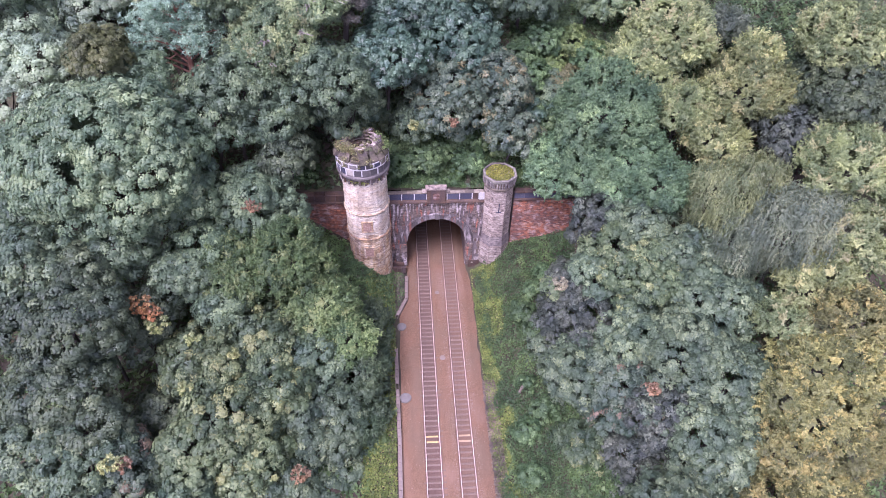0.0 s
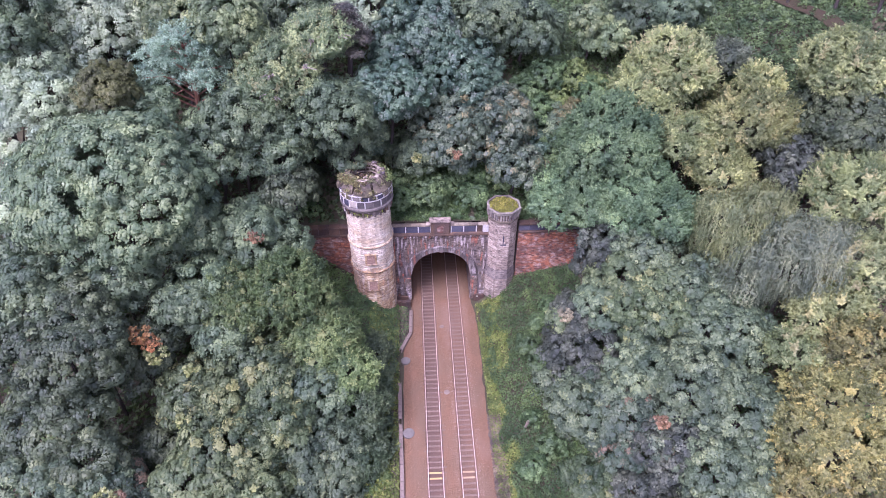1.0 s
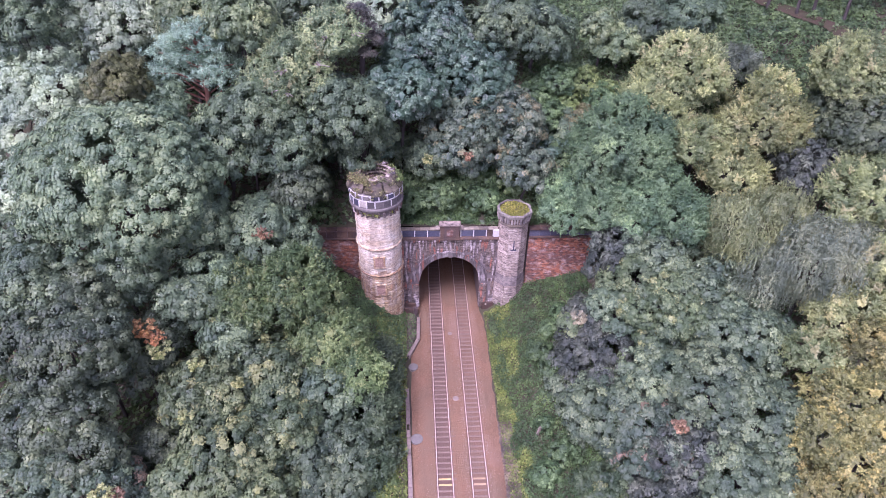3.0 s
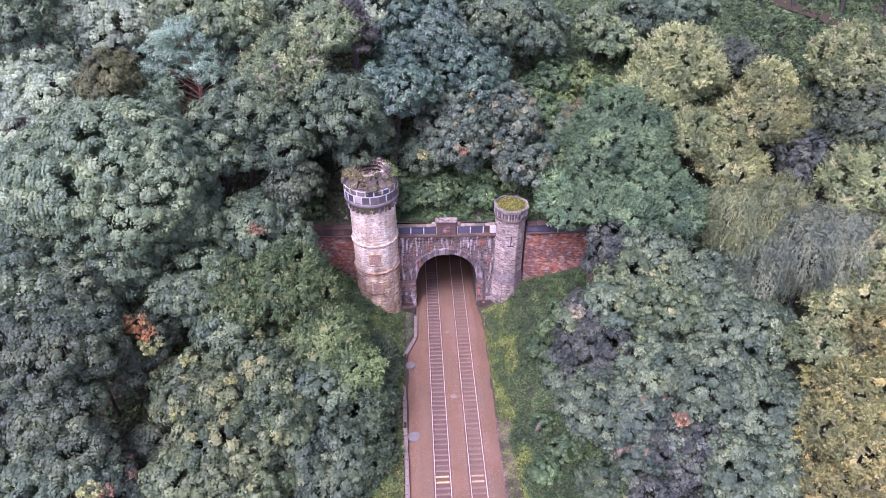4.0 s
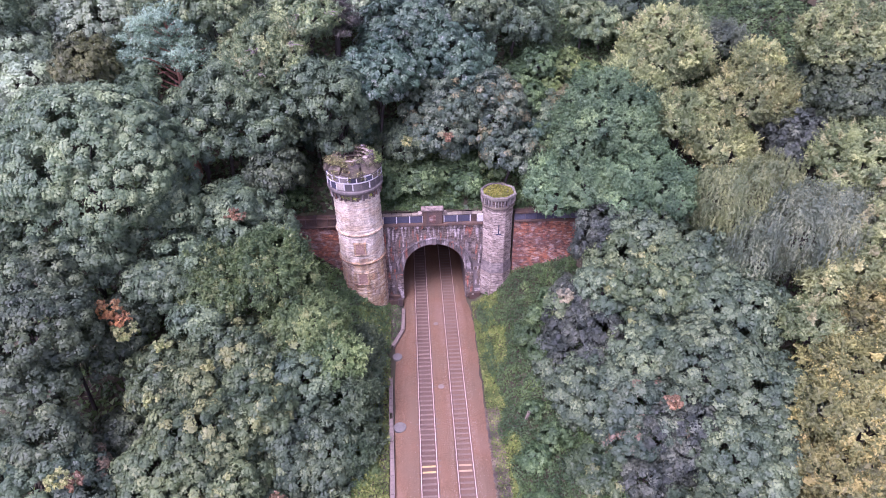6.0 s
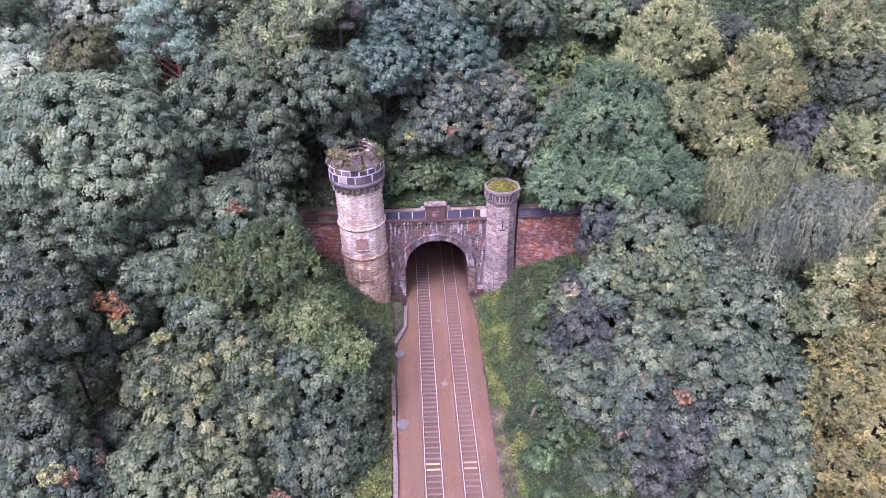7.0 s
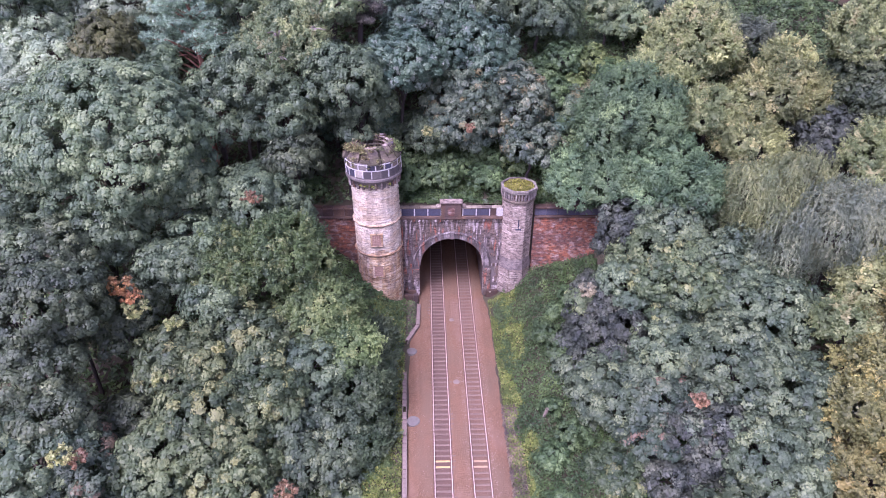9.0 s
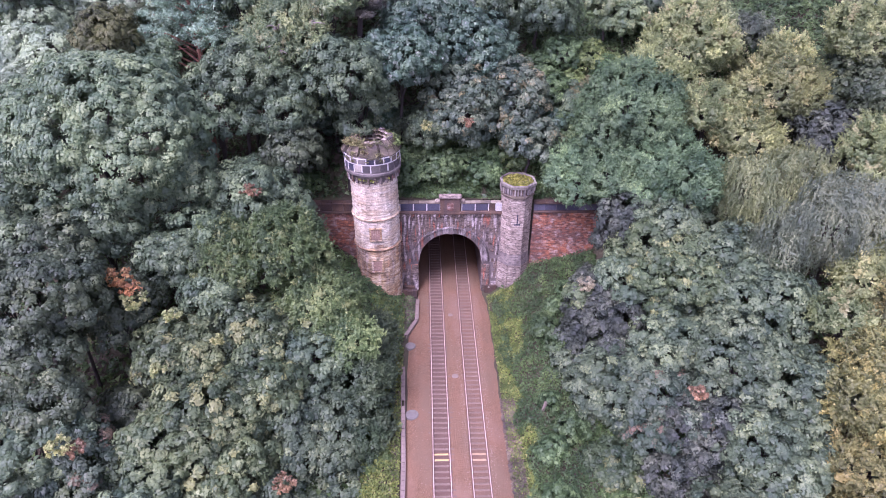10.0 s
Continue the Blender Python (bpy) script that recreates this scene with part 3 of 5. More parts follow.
for i in range(n):
    a = math.pi * (i + 0.5) / n
    key = i == n // 2
    half = math.pi / n / 2 * 0.96
    r0, r1, y0 = (3.82, 4.75, -0.3) if key else (3.84, 4.46 + 0.05 * (i % 2), -0.14)
    bm = bmesh.new()
    pts = [(r0, -half), (r1, -half), (r1, half), (r0, half)]
    f = [[bm.verts.new((r * math.cos(a + b), y, SPRING + r * math.sin(a + b))) for r, b in pts] for y in (y0, 0.3)]
    bm.faces.new(f[0])
    bm.faces.new(f[1][::-1])
    for k in range(4):
        bm.faces.new((f[0][k], f[1][k], f[1][(k + 1) % 4], f[0][(k + 1) % 4]))
    bmesh.ops.bevel(bm, geom=bm.edges[:], offset=0.025, segments=1, affect="EDGES")
    part("keystone" if key else "voussoir", bm, RING_STONE, portal)
# recessed inner order of the ring
bm = bmesh.new()
rows = []
for r, y in ((3.7, 0.5), (3.7, 0.12), (3.76, 0.04), (3.9, 0.04)):
    rows.append([bm.verts.new((r * math.cos(math.pi * i / 48), y, SPRING + r * math.sin(math.pi * i / 48))) for i in range(49)])
for lo, hi in zip(rows, rows[1:]):
    for i in range(48):
        bm.faces.new((lo[i], lo[i + 1], hi[i + 1], hi[i]))
part("inner_order", bm, SOOT_STONE, portal, "blackened inner arch order")
# moulded hood that frames the ring
bm = bmesh.new()
rows = []
for r, y in ((4.5, 0.2), (4.52, -0.2), (4.58, -0.27), (4.7, -0.2), (4.74, 0.2)):
    rows.append([bm.verts.new((r * math.cos(math.pi * i / 48), y, SPRING + r * math.sin(math.pi * i / 48))) for i in range(49)])
for lo, hi in zip(rows, rows[1:]):
    for i in range(48):
        bm.faces.new((lo[i], lo[i + 1], hi[i + 1], hi[i]))
part("hood_mould", bm, RING_STONE, portal, "worn sooty grey hood mould")
JAMB = bevelled(0.92, 0.46, 0.6, 0.05, "jamb_stone", SOOT_STONE)
for side in (-1, 1):
    for k in range(6):
        j = part("jamb_stone", JAMB, None, portal)
        j.location = (side * (4.27 + 0.03 * (k % 2)), 0.08, 0.2 + 0.61 * k)
    bm = bmesh.new()
    box(bm, side * 5.0 - 0.75, side * 5.0 + 0.75, -0.35, 0.0, -0.3, 0.9)
    bmesh.ops.bevel(bm, geom=bm.edges[:], offset=0.05, segments=1, affect="EDGES")
    part("plinth", bm, BROWN_STONE, portal)

# string course, dentils, parapet panels, coping, pedestal
bm = bmesh.new()
box(bm, -6.1, 5.9, -0.34, 0.74, 10.82, 11.12)
bmesh.ops.bevel(bm, geom=bm.edges[:], offset=0.06, segments=2, affect="EDGES")
part("string_course", bm, BROWN_STONE, portal, "dark projecting string course")
DENTIL = bevelled(0.26, 0.3, 0.34, 0.03, "dentil", SOOT_STONE)
x = -5.7
while x < 5.7:
    d = part("dentil", DENTIL, None, portal)
    d.location = (x, -0.1, 10.47)
    x += 0.47
bm = bmesh.new()
box(bm, -6.1, 5.9, 0.08, 0.62, 11.1, 12.05)
part("parapet", bm, BROWN_STONE, portal)
PANEL = bevelled(1.44, 0.08, 0.84, 0.02, "panel", SLATE_PANEL)
PILASTER = bevelled(0.12, 0.12, 0.9, 0.02, "pilaster", WHITE_JOINT)
for x0, count in ((-5.9, 3), (1.2, 2)):
    for k in range(count + 1):
        p = part("pilaster", PILASTER, None, portal)
        p.location = (x0 + 1.54 * k, 0.05, 11.13)
        if k < count:
            p = part("panel", PANEL, None, portal)
            p.location = (x0 + 1.54 * (k + 0.5), 0.06, 11.16)
COPING = bevelled(1.16, 0.62, 0.16, 0.04, "coping_stone", GREY_STONE)
for k in range(10):
    c = part("coping_stone", COPING, None, portal)
    c.location = (-5.5 + 1.18 * k, 0.3, 12.06 + rs.uniform(-0.01, 0.01))
bm = bmesh.new()
box(bm, -1.3, 1.0, -0.3, 0.5, 10.75, 12.85)
bmesh.ops.bevel(bm, geom=bm.edges[:], offset=0.04, segments=1, affect="EDGES")
part("pedestal", bm, BROWN_STONE, portal, "red-brown stone pedestal in the parapet")
bm = bmesh.new()
box(bm, -1.45, 1.15, -0.42, 0.6, 12.86, 13.06)
bmesh.ops.bevel(bm, geom=bm.edges[:], offset=0.05, segments=1, affect="EDGES")
part("pedestal_cap", bm, TURRET_STONE, portal, "pale worn capstone")
for x0, x1 in ((-1.85, -1.32), (1.02, 1.55)):
    bm = bmesh.new()
    box(bm, x0, x1, -0.12, 0.5, 12.225, 12.5)
    bmesh.ops.bevel(bm, geom=bm.edges[:], offset=0.06, segments=2, affect="EDGES")
    part("shoulder_stone", bm, TURRET_STONE, portal)
bm = bmesh.new()
box(bm, -0.55, 0.25, -0.36, -0.25, 11.35, 12.35)
bmesh.ops.bevel(bm, geom=bm.edges[:], offset=0.1, segments=2, affect="EDGES")
part("carved_panel", bm, RED_BRICK, portal, "worn red-brown carved panel")
bm = bmesh.new()
box(bm, 5.05, 5.85, -0.2, 0.06, 11.14, 12.2)
bmesh.ops.bevel(bm, geom=bm.edges[:], offset=0.1, segments=2, affect="EDGES")
part("end_block", bm, WHITE_JOINT, portal, "pale weathered end block")
bm = bmesh.new()
lathe(bm, [(0.13, 0.0), (0.13, 0.04), (0.1, 0.06), (0.01, 0.065)], 16)
bmesh.ops.rotate(bm, verts=bm.verts, cent=(0, 0, 0), matrix=Matrix.Rotation(math.pi / 2, 3, "X"))
bmesh.ops.translate(bm, verts=bm.verts, vec=(4.75, -0.36, 0.72))
part("marker_disc", bm, GREY_RIM, portal, "small pale round marker")

# ---- wing walls of red brick ----
def wing(x0, x1, label):
    w = tagged(new("wing_wall"), label, "wall", "wing walls")
    w.location = (0, 0, 0)
    bm = bmesh.new()
    box(bm, x0, x1, 0.1, 0.7, -0.3, 11.98)
    part("wall_core", bm, MORTAR, w)
    boxes = []
    z, row = 0.0, 0
    r = random.Random(int(x0 * 10) % 97)
    while z < 10.75:
        x = x0 - 0.21 * (row % 2)
        while x < x1:
            a, b = max(x, x0), min(x + 0.42, x1)
            if b - a > 0.1:
                y = 0.02 + r.uniform(-0.03, 0.03)
                boxes.append(corners(a + 0.015, b - 0.015, y, 0.12, z + 0.012, z + 0.188))
            x += 0.42
        z += 0.2
        row += 1
    part("brickwork", blocks_mesh("brickwork", boxes, RED_BRICK), None, w)["kind"] = "stuff"
    bm = bmesh.new()
    box(bm, x0, x1, -0.22, 0.7, 10.92, 11.14)
    bmesh.ops.bevel(bm, geom=bm.edges[:], offset=0.04, segments=1, affect="EDGES")
    part("string_course", bm, BROWN_STONE, w)
    n = int((x1 - x0) / 1.15)
    me = bevelled((x1 - x0) / n - 0.05, 0.1, 0.86, 0.02, "panel", SLATE_PANEL if x0 > 0 else BROWN_STONE)
    cm = bevelled((x1 - x0) / n - 0.02, 0.85, 0.22, 0.04, "coping_stone", BROWN_STONE)
    for k in range(n):
        p = part("panel", me, None, w)
        p.location = (x0 + (x1 - x0) * (k + 0.5) / n, 0.06, 11.15)
        c = part("coping_stone", cm, None, w)
        c.location = (x0 + (x1 - x0) * (k + 0.5) / n, 0.3, 12.0)


wing(-17.4, -11.1, "weathered red brick wing wall with brown stone coping")
wing(9.5, 17.4, "soot-streaked red brick wing wall with stone coping")

# ---- great round tower ----
TX, TY, TR = -8.72, -1.0, 2.6
tower = tagged(new("round_tower"), "tall pale sandstone round tower with corbelled gallery beside the tunnel", "tower")
tower.location, tower.rotation_euler = (TX + 0.42, TY, 0), (0, -0.0215, 0)
bm = bmesh.new()
lathe(bm, [(TR + 0.1, -0.3), (TR - 0.08, 0.3), (TR - 0.08, 17.2), (TR - 0.1, 17.3), (TR - 0.1, 19.45), (1.92, 19.5), (1.92, 18.45), (0.05, 18.4)], 48)
part("core", bm, MORTAR, tower)
per = 15
step = 2 * math.pi / per
TOWER_STONE = [wedge_mesh("stone", TR - 0.15, TR, step / 2 - 0.004, 0.285, mat) for mat in (PALE_STONE, OCHRE_STONE)]
rest, low_rest = [], []
built = 0
z, row = 0.5, 0
holes = ((9.4, 10.75), (5.3, 6.65))
while z < 16.9:
    a = 0.5 * step * (row % 2)
    for k in range(per):
        t = a + k * step
        off = math.atan2(math.sin(t + math.pi / 2), math.cos(t + math.pi / 2))
        r = TR + rs.uniform(-0.014, 0.014)
        if abs(off) < 1.15 and z > 2.6 and built < 300:
            s = part("stone", TOWER_STONE[0 if z > 8 + 0.6 * math.sin(3 * t) else 1], None, tower)
            s.rotation_euler = (0, 0, t)
            s.location = (rs.uniform(-0.02, 0.02), rs.uniform(-0.02, 0.02), z)
            built += 1
        else:
            h = step / 2 - 0.004
            ring = [(q * math.cos(t + b), q * math.sin(t + b)) for q, b in ((r - 0.15, -h), (r, -h), (r, h), (r - 0.15, h))]
            (rest if z > 8 else low_rest).append([(*p, zz) for zz in (z, z + 0.285) for p in ring])
    z += 0.315
    row += 1
part("rear_masonry", blocks_mesh("rear_masonry", rest, PALE_STONE), None, tower)["kind"] = "stuff"
part("foot_masonry", blocks_mesh("foot_masonry", low_rest, OCHRE_STONE), None, tower)["kind"] = "stuff"
for zc in (8.05, 11.85):
    bm = bmesh.new()
    lathe(bm, [(TR - 0.1, zc - 0.16), (TR + 0.1, zc - 0.12), (TR + 0.16, zc), (TR + 0.1, zc + 0.1), (TR - 0.1, zc + 0.16)], 64)
    part("string_ring", bm, OCHRE_STONE, tower, "moulded sandstone ring")
for lo, hi in holes:
    w = new("blind_window")
    w.parent = tower
    w.location = (0, -TR - 0.02, lo)
    tagged(w, "bricked-up window with ochre stone surround")
    for dx in (-0.58, 0.58):
        bm = bmesh.new()
        box(bm, dx - 0.1, dx + 0.1, -0.1, 0.3, 0.0, hi - lo)
        bmesh.ops.bevel(bm, geom=bm.edges[:], offset=0.03, segments=1, affect="EDGES")
        part("jamb", bm, OCHRE_STONE, w)
    for z0 in (-0.16, hi - lo):
        bm = bmesh.new()
        box(bm, -0.7, 0.7, -0.12, 0.3, z0, z0 + 0.14)
        bmesh.ops.bevel(bm, geom=bm.edges[:], offset=0.03, segments=1, affect="EDGES")
        part("lintel" if z0 > 0 else "sill", bm, OCHRE_STONE, w)
    boxes = [corners(-0.48 + 0.24 * i, -0.26 + 0.24 * i, -0.04, 0.3, 0.005 + 0.12 * k, 0.115 + 0.12 * k) for i in range(4) for k in range(12)]
    part("brick_infill", blocks_mesh("brick_infill", boxes, BROWN_BRICK), None, w)
# corbelled gallery
bm = bmesh.new()
lathe(bm, [(TR - 0.1, 16.30), (TR + 0.02, 16.35), (TR + 0.1, 16.8), (TR + 0.36, 17.2), (TR + 0.46, 17.3), (TR + 0.46, 17.52), (TR + 0.4, 17.58), (TR + 0.34, 17.62), (TR + 0.34, 19.3), (TR - 0.1, 19.32)], 48)
part("gallery_wall", bm, WORN_PANEL, tower, "grey stone gallery wall")
# sooty stone also darkens the corbels for the shadow line under the gallery
CORBEL = bevelled(0.34, 0.26, 0.95, 0.06, "corbel", SOOT_STONE)
for k in range(26):
    a = 2 * math.pi * k / 26
    c = part("corbel", CORBEL, None, tower)
    c.location = ((TR + 0.12) * math.cos(a), (TR + 0.12) * math.sin(a), 16.3)
    c.rotation_euler = (0, 0, a)
np_ = 20
st = 2 * math.pi / np_
def wall_joint(h):
    return bevelled(0.1, 0.13, h, 0.012, "joint", WHITE_JOINT)


GALLERY = [wedge_mesh("panel", TR + 0.25, TR + 0.41, st / 2 - 0.026, 0.66, mat) for mat in (SLATE_PANEL, WORN_PANEL, GREY_STONE)]
LOWER = [wedge_mesh("panel", TR + 0.25, TR + 0.4, st / 2 - 0.026, 0.8, mat) for mat in (WORN_PANEL, SLATE_PANEL, FADED_PANEL)]
for k in range(np_):
    for kinds, z, turn, h in ((LOWER, 17.74, 0.5, 0.84), (GALLERY, 18.66, 0.0, 0.72)):
        a = (k + turn) * st
        p = part("panel", rs.choice((kinds[0], kinds[0], kinds[0], kinds[1], kinds[2])), None, tower)
        p.location, p.rotation_euler = (0, 0, z + rs.uniform(-0.02, 0.02)), (0, 0, a)
        if rs.random() < (0.45 if z < 18 else 0.12):
            continue
        j = part("joint", wall_joint(h * rs.uniform(0.75, 1.0)), None, tower)
        b = a + st / 2
        j.location, j.rotation_euler = ((TR + 0.39) * math.cos(b), (TR + 0.39) * math.sin(b), z - 0.02), (0, 0, b)
bm = bmesh.new()
lathe(bm, [(TR + 0.3, 18.54), (TR + 0.43, 18.54), (TR + 0.43, 18.65), (TR + 0.3, 18.65)], 48)
part("joint_band", bm, WHITE_JOINT, tower)
bm = bmesh.new()
lathe(bm, [(TR + 0.3, 19.2), (TR + 0.43, 19.2), (TR + 0.43, 19.31), (TR + 0.3, 19.31)], 48)
part("joint_band", bm, WHITE_JOINT, tower)
# sloping apron stones, and the broken inner ring
def apron_mesh(half, mat, droop):
    """A thick rim slab that slopes outwards, its middle on the local x axis."""
    ts = np.linspace(-half, half, 3)
    prof = ((TR + 0.46, 19.3), (TR + 0.47, 19.46 - droop), (TR - 0.1, 20.25 - droop * 0.4), (TR - 0.66, 20.68), (TR - 0.7, 20.1), (TR - 0.2, 19.3))
    n = len(prof)
    verts = [(q * math.cos(t), q * math.sin(t), z) for q, z in prof for t in ts]
    faces = [(3 * k + i, 3 * k + i + 1, 3 * ((k + 1) % n) + i + 1, 3 * ((k + 1) % n) + i) for k in range(n) for i in range(2)]
    faces += [tuple(3 * k for k in range(n)), tuple(3 * k + 2 for k in reversed(range(n)))]
    return mesh_from("apron_stone", verts, faces, mat)


a = 0.0
while a < 2 * math.pi - 0.15:
    h = min(rs.uniform(0.15, 0.24), (2 * math.pi - a) / 2)
    p = part("apron_stone", apron_mesh(h - 0.004, RIM_STONE, rs.uniform(0, 0.12)), None, tower)
    p.location, p.rotation_euler = (rs.uniform(-0.012, 0.012), rs.uniform(-0.012, 0.012), rs.uniform(-0.08, 0.04)), (rs.uniform(-0.012, 0.012), rs.uniform(-0.012, 0.012), a + h)
    a += 2 * h
# pale ragged wall round the sunken middle
INNER = [wedge_mesh("inner_stone", 1.55, 1.97, math.pi / 13 - 0.02, 0.44, mat, 3, 0.04) for mat in (TURRET_STONE, PALE_STONE, TURRET_STONE, GREY_STONE)]
for course in range(5):
    for k in range(13):
        if course == 4 and rs.random() < 0.35:
            continue
        p = part("inner_stone", rs.choice(INNER if course < 3 else (INNER[3], INNER[2])), None, tower)
        p.location, p.rotation_euler = (rs.uniform(-0.05, 0.05), rs.uniform(-0.05, 0.05), 18.4 + 0.46 * course), (0, 0, (k + 0.5 * (course % 2)) * 2 * math.pi / 13 + rs.uniform(-0.03, 0.03))
# broken coping left standing on the far side of the rim
COPING = [wedge_mesh("coping_block", 1.8, 2.35, 0.13, h, mat, 3, 0.05) for h, mat in ((0.28, RIM_STONE), (0.2, WORN_PANEL), (0.34, SOOT_STONE))]
for k in range(13):
    if rs.random() < 0.2:
        continue
    p = part("coping_block", rs.choice(COPING), None, tower)
    p.location, p.rotation_euler = (rs.uniform(-0.06, 0.06), rs.uniform(-0.06, 0.06), 20.38 + rs.uniform(-0.05, 0.05)), (rs.uniform(-0.05, 0.05), rs.uniform(-0.05, 0.05), -0.05 + 0.28 * k)
bm = bmesh.new()
lathe(bm, [(1.6, 19.45), (1.2, 19.55), (0.7, 19.4), (0.05, 19.5)], 18)
for v in bm.verts:
    v.co.z += 0.18 * noise.noise(v.co * 1.7)
part("rubble_fill", bm, DIRT, tower, "dark earth inside the broken tower top")
RUBBLE = [bevelled(w, d, h, 0.06, "fallen_stone", mat) for w, d, h, mat in ((0.5, 0.34, 0.3, TURRET_STONE), (0.42, 0.3, 0.34, PALE_STONE), (0.6, 0.36, 0.28, BROWN_STONE), (0.36, 0.3, 0.24, GREY_STONE))]
for k in range(30):
    p = part("fallen_stone", RUBBLE[k % 4], None, tower)
    q, t = 1.4 * math.sqrt(rs.random()), rs.random() * 6.28
    p.location, p.rotation_euler = (q * math.cos(t), q * math.sin(t), 19.3 + rs.uniform(0, 0.2)), (rs.uniform(-0.4, 0.4), rs.uniform(-0.4, 0.4), rs.random() * 6.28)


def tufts(name, label, skin, spots, leaf, spread, count, seed):
    r = np.random.default_rng(seed)
    c = np.repeat(np.array(spots), count, 0)
    m = len(c)
    pos = c + r.normal(size=(m, 3)) * np.array((spread, spread, spread * 0.5))
    pos[:, 2] = c[:, 2] + np.abs(pos[:, 2] - c[:, 2])
    k = leaf * (0.6 + 0.8 * r.random(m))
    ob = new(name, leaf_mesh(name, pos, unit(np.array((0, 0, 1.0)) + r.normal(size=(m, 3)) * 0.6), unit(r.normal(size=(m, 3))), k, k * 0.6, r.random(m), r.random(m), LEAF[skin]))
    return tagged(ob, label, "weeds", kind="stuff")


def rim(pairs):
    """Spots on the sloping rim or in the sunken middle, from angle and radius."""
    return [(TX + q * math.cos(t), TY + q * math.sin(t), (19.55 if q < 1.5 else 20.62 - 1.0 * max(0, q - 1.95))) for t, q in pairs]


left_side = rim([(2.5, 2.2), (2.8, 2.1), (3.0, 2.4), (3.2, 2.2), (3.5, 2.4), (3.8, 2.3), (3.35, 2.5), (2.2, 2.1), (3.6, 2.0), (4.15, 1.9), (4.3, 2.2)])
right_side = rim([(0.0, 2.4), (0.2, 2.5), (-0.25, 2.5), (0.4, 2.3), (-0.1, 2.7), (0.1, 2.2), (0.7, 2.2)])
loose = rim([(1.1, 2.2), (1.6, 2.1), (2.0, 2.0), (4.7, 2.1), (5.2, 2.0), (5.5, 2.5), (4.5, 2.7), (4.0, 2.9), (5.0, 2.9), (3.9, 1.0), (4.9, 0.9), (1.0, 1.0), (2.9, 1.1), (4.4, 0.4), (0.3, 0.9), (2.0, 0.8), (5.6, 1.2), (3.4, 0.6)])
tufts("tower_weeds", "olive weeds and ivy sprouting from the tower rim", "shrub_olive", left_side, 0.24, 0.27, 95, 51)
tufts("tower_shoots", "yellow-green shoots growing over the tower rim", "shrub_light", right_side, 0.26, 0.28, 80, 55)
tufts("rim_moss", "dull green weeds on the rim of the round tower", "shrub_olive", loose, 0.22, 0.26, 50, 52)
ring = rim([(0.3 * k + 0.4 * math.sin(7.0 * k), 1.95 + 0.45 * (math.sin(5.0 * k) ** 2)) for k in range(21)])
tufts("rim_grass", "short dull green weeds in the joints of the tower rim", "shrub_olive", ring, 0.17, 0.26, 48, 57)
tufts("rim_bracken", "rust-brown dead weeds on the tower rim", "red", left_side[::2] + loose[::3], 0.2, 0.3, 22, 54)
hanging = [(TX + 3.1 * math.cos(t), TY + 3.1 * math.sin(t), z) for t, z in ((4.05, 19.2), (4.07, 18.9), (4.6, 19.25), (4.62, 18.95), (5.05, 19.25), (5.1, 19.0), (5.5, 19.2), (3.75, 19.1), (5.85, 19.0), (5.86, 18.7))]
tufts("hanging_ivy", "thin ivy hanging over the tower gallery", "shrub_olive", hanging, 0.16, 0.12, 22, 56)
tufts("gallery_moss", "yellow-green moss growing under the gallery corbels", "moss", [(TX + 2.75 * math.cos(a), TY + 2.75 * math.sin(a), 16.75) for a in (4.3, 4.45, 4.6, 4.72, 4.85, 5.4)], 0.2, 0.16, 26, 53)

# ---- small octagonal turret ----
QX, QY, QR = 7.5, 0.35, 1.86
turret = tagged(new("octagonal_turret"), "grey stone octagonal turret with mossy roof beside the tunnel", "turret")
turret.location = (QX, QY, 0)
e8 = math.pi / 8
bm = bmesh.new()
lathe(bm, [(QR + 0.1, -0.3), (QR - 0.1, 0.2), (QR - 0.1, 13.6), (QR - 0.1, 14.5), (0.1, 14.6)], 8, 0, 0, e8)
part("core", bm, MORTAR, turret)
flat = (QR - 0.02) * math.cos(e8)
side = 2 * QR * math.sin(e8)
WHOLE = bevelled(side / 2 - 0.03, 0.2, 0.385, 0.025, "stone", TURRET_STONE)
LONG = bevelled(side * 0.68 - 0.03, 0.2, 0.385, 0.025, "stone", TURRET_STONE)
SHORT = bevelled(side * 0.32 - 0.03, 0.2, 0.385, 0.025, "stone", TURRET_STONE)
z, row = 1.0, 0
while z < 13.2:
    if not 4.6 < z < 5.9:
        for k in range(8):
            a = k * math.pi / 4
            if math.sin(a) > 0.8:
                continue
            grow_out = 0.14 if z < 4.6 else 0.0
            cuts = ((WHOLE, -side / 4), (WHOLE, side / 4)) if row % 2 else ((LONG, -side * 0.16), (SHORT, side * 0.34))
            for me, u in cuts:
                s = part("stone", me, None, turret)
                d = flat - 0.09 + grow_out + rs.uniform(-0.012, 0.012)
                s.location = (d * math.cos(a) - u * math.sin(a), d * math.sin(a) + u * math.cos(a), z)
                s.rotation_euler = (0, 0, a + math.pi / 2)
    z += 0.413
    row += 1
bm = bmesh.new()
lathe(bm, [(QR, 4.55), (QR + 0.18, 4.6), (QR + 0.16, 4.85), (QR + 0.01, 6.0), (QR - 0.1, 6.0)], 8, 0, 0, e8)
part("weathering", bm, stone_material("smooth_grey_stone", [(0, (0.16, 0.135, 0.108)), (1, (0.215, 0.182, 0.145))], (0.11, 0.094, 0.078), 0.7, 0.4, rubble=0.5), turret, "smooth sloped stone offset")
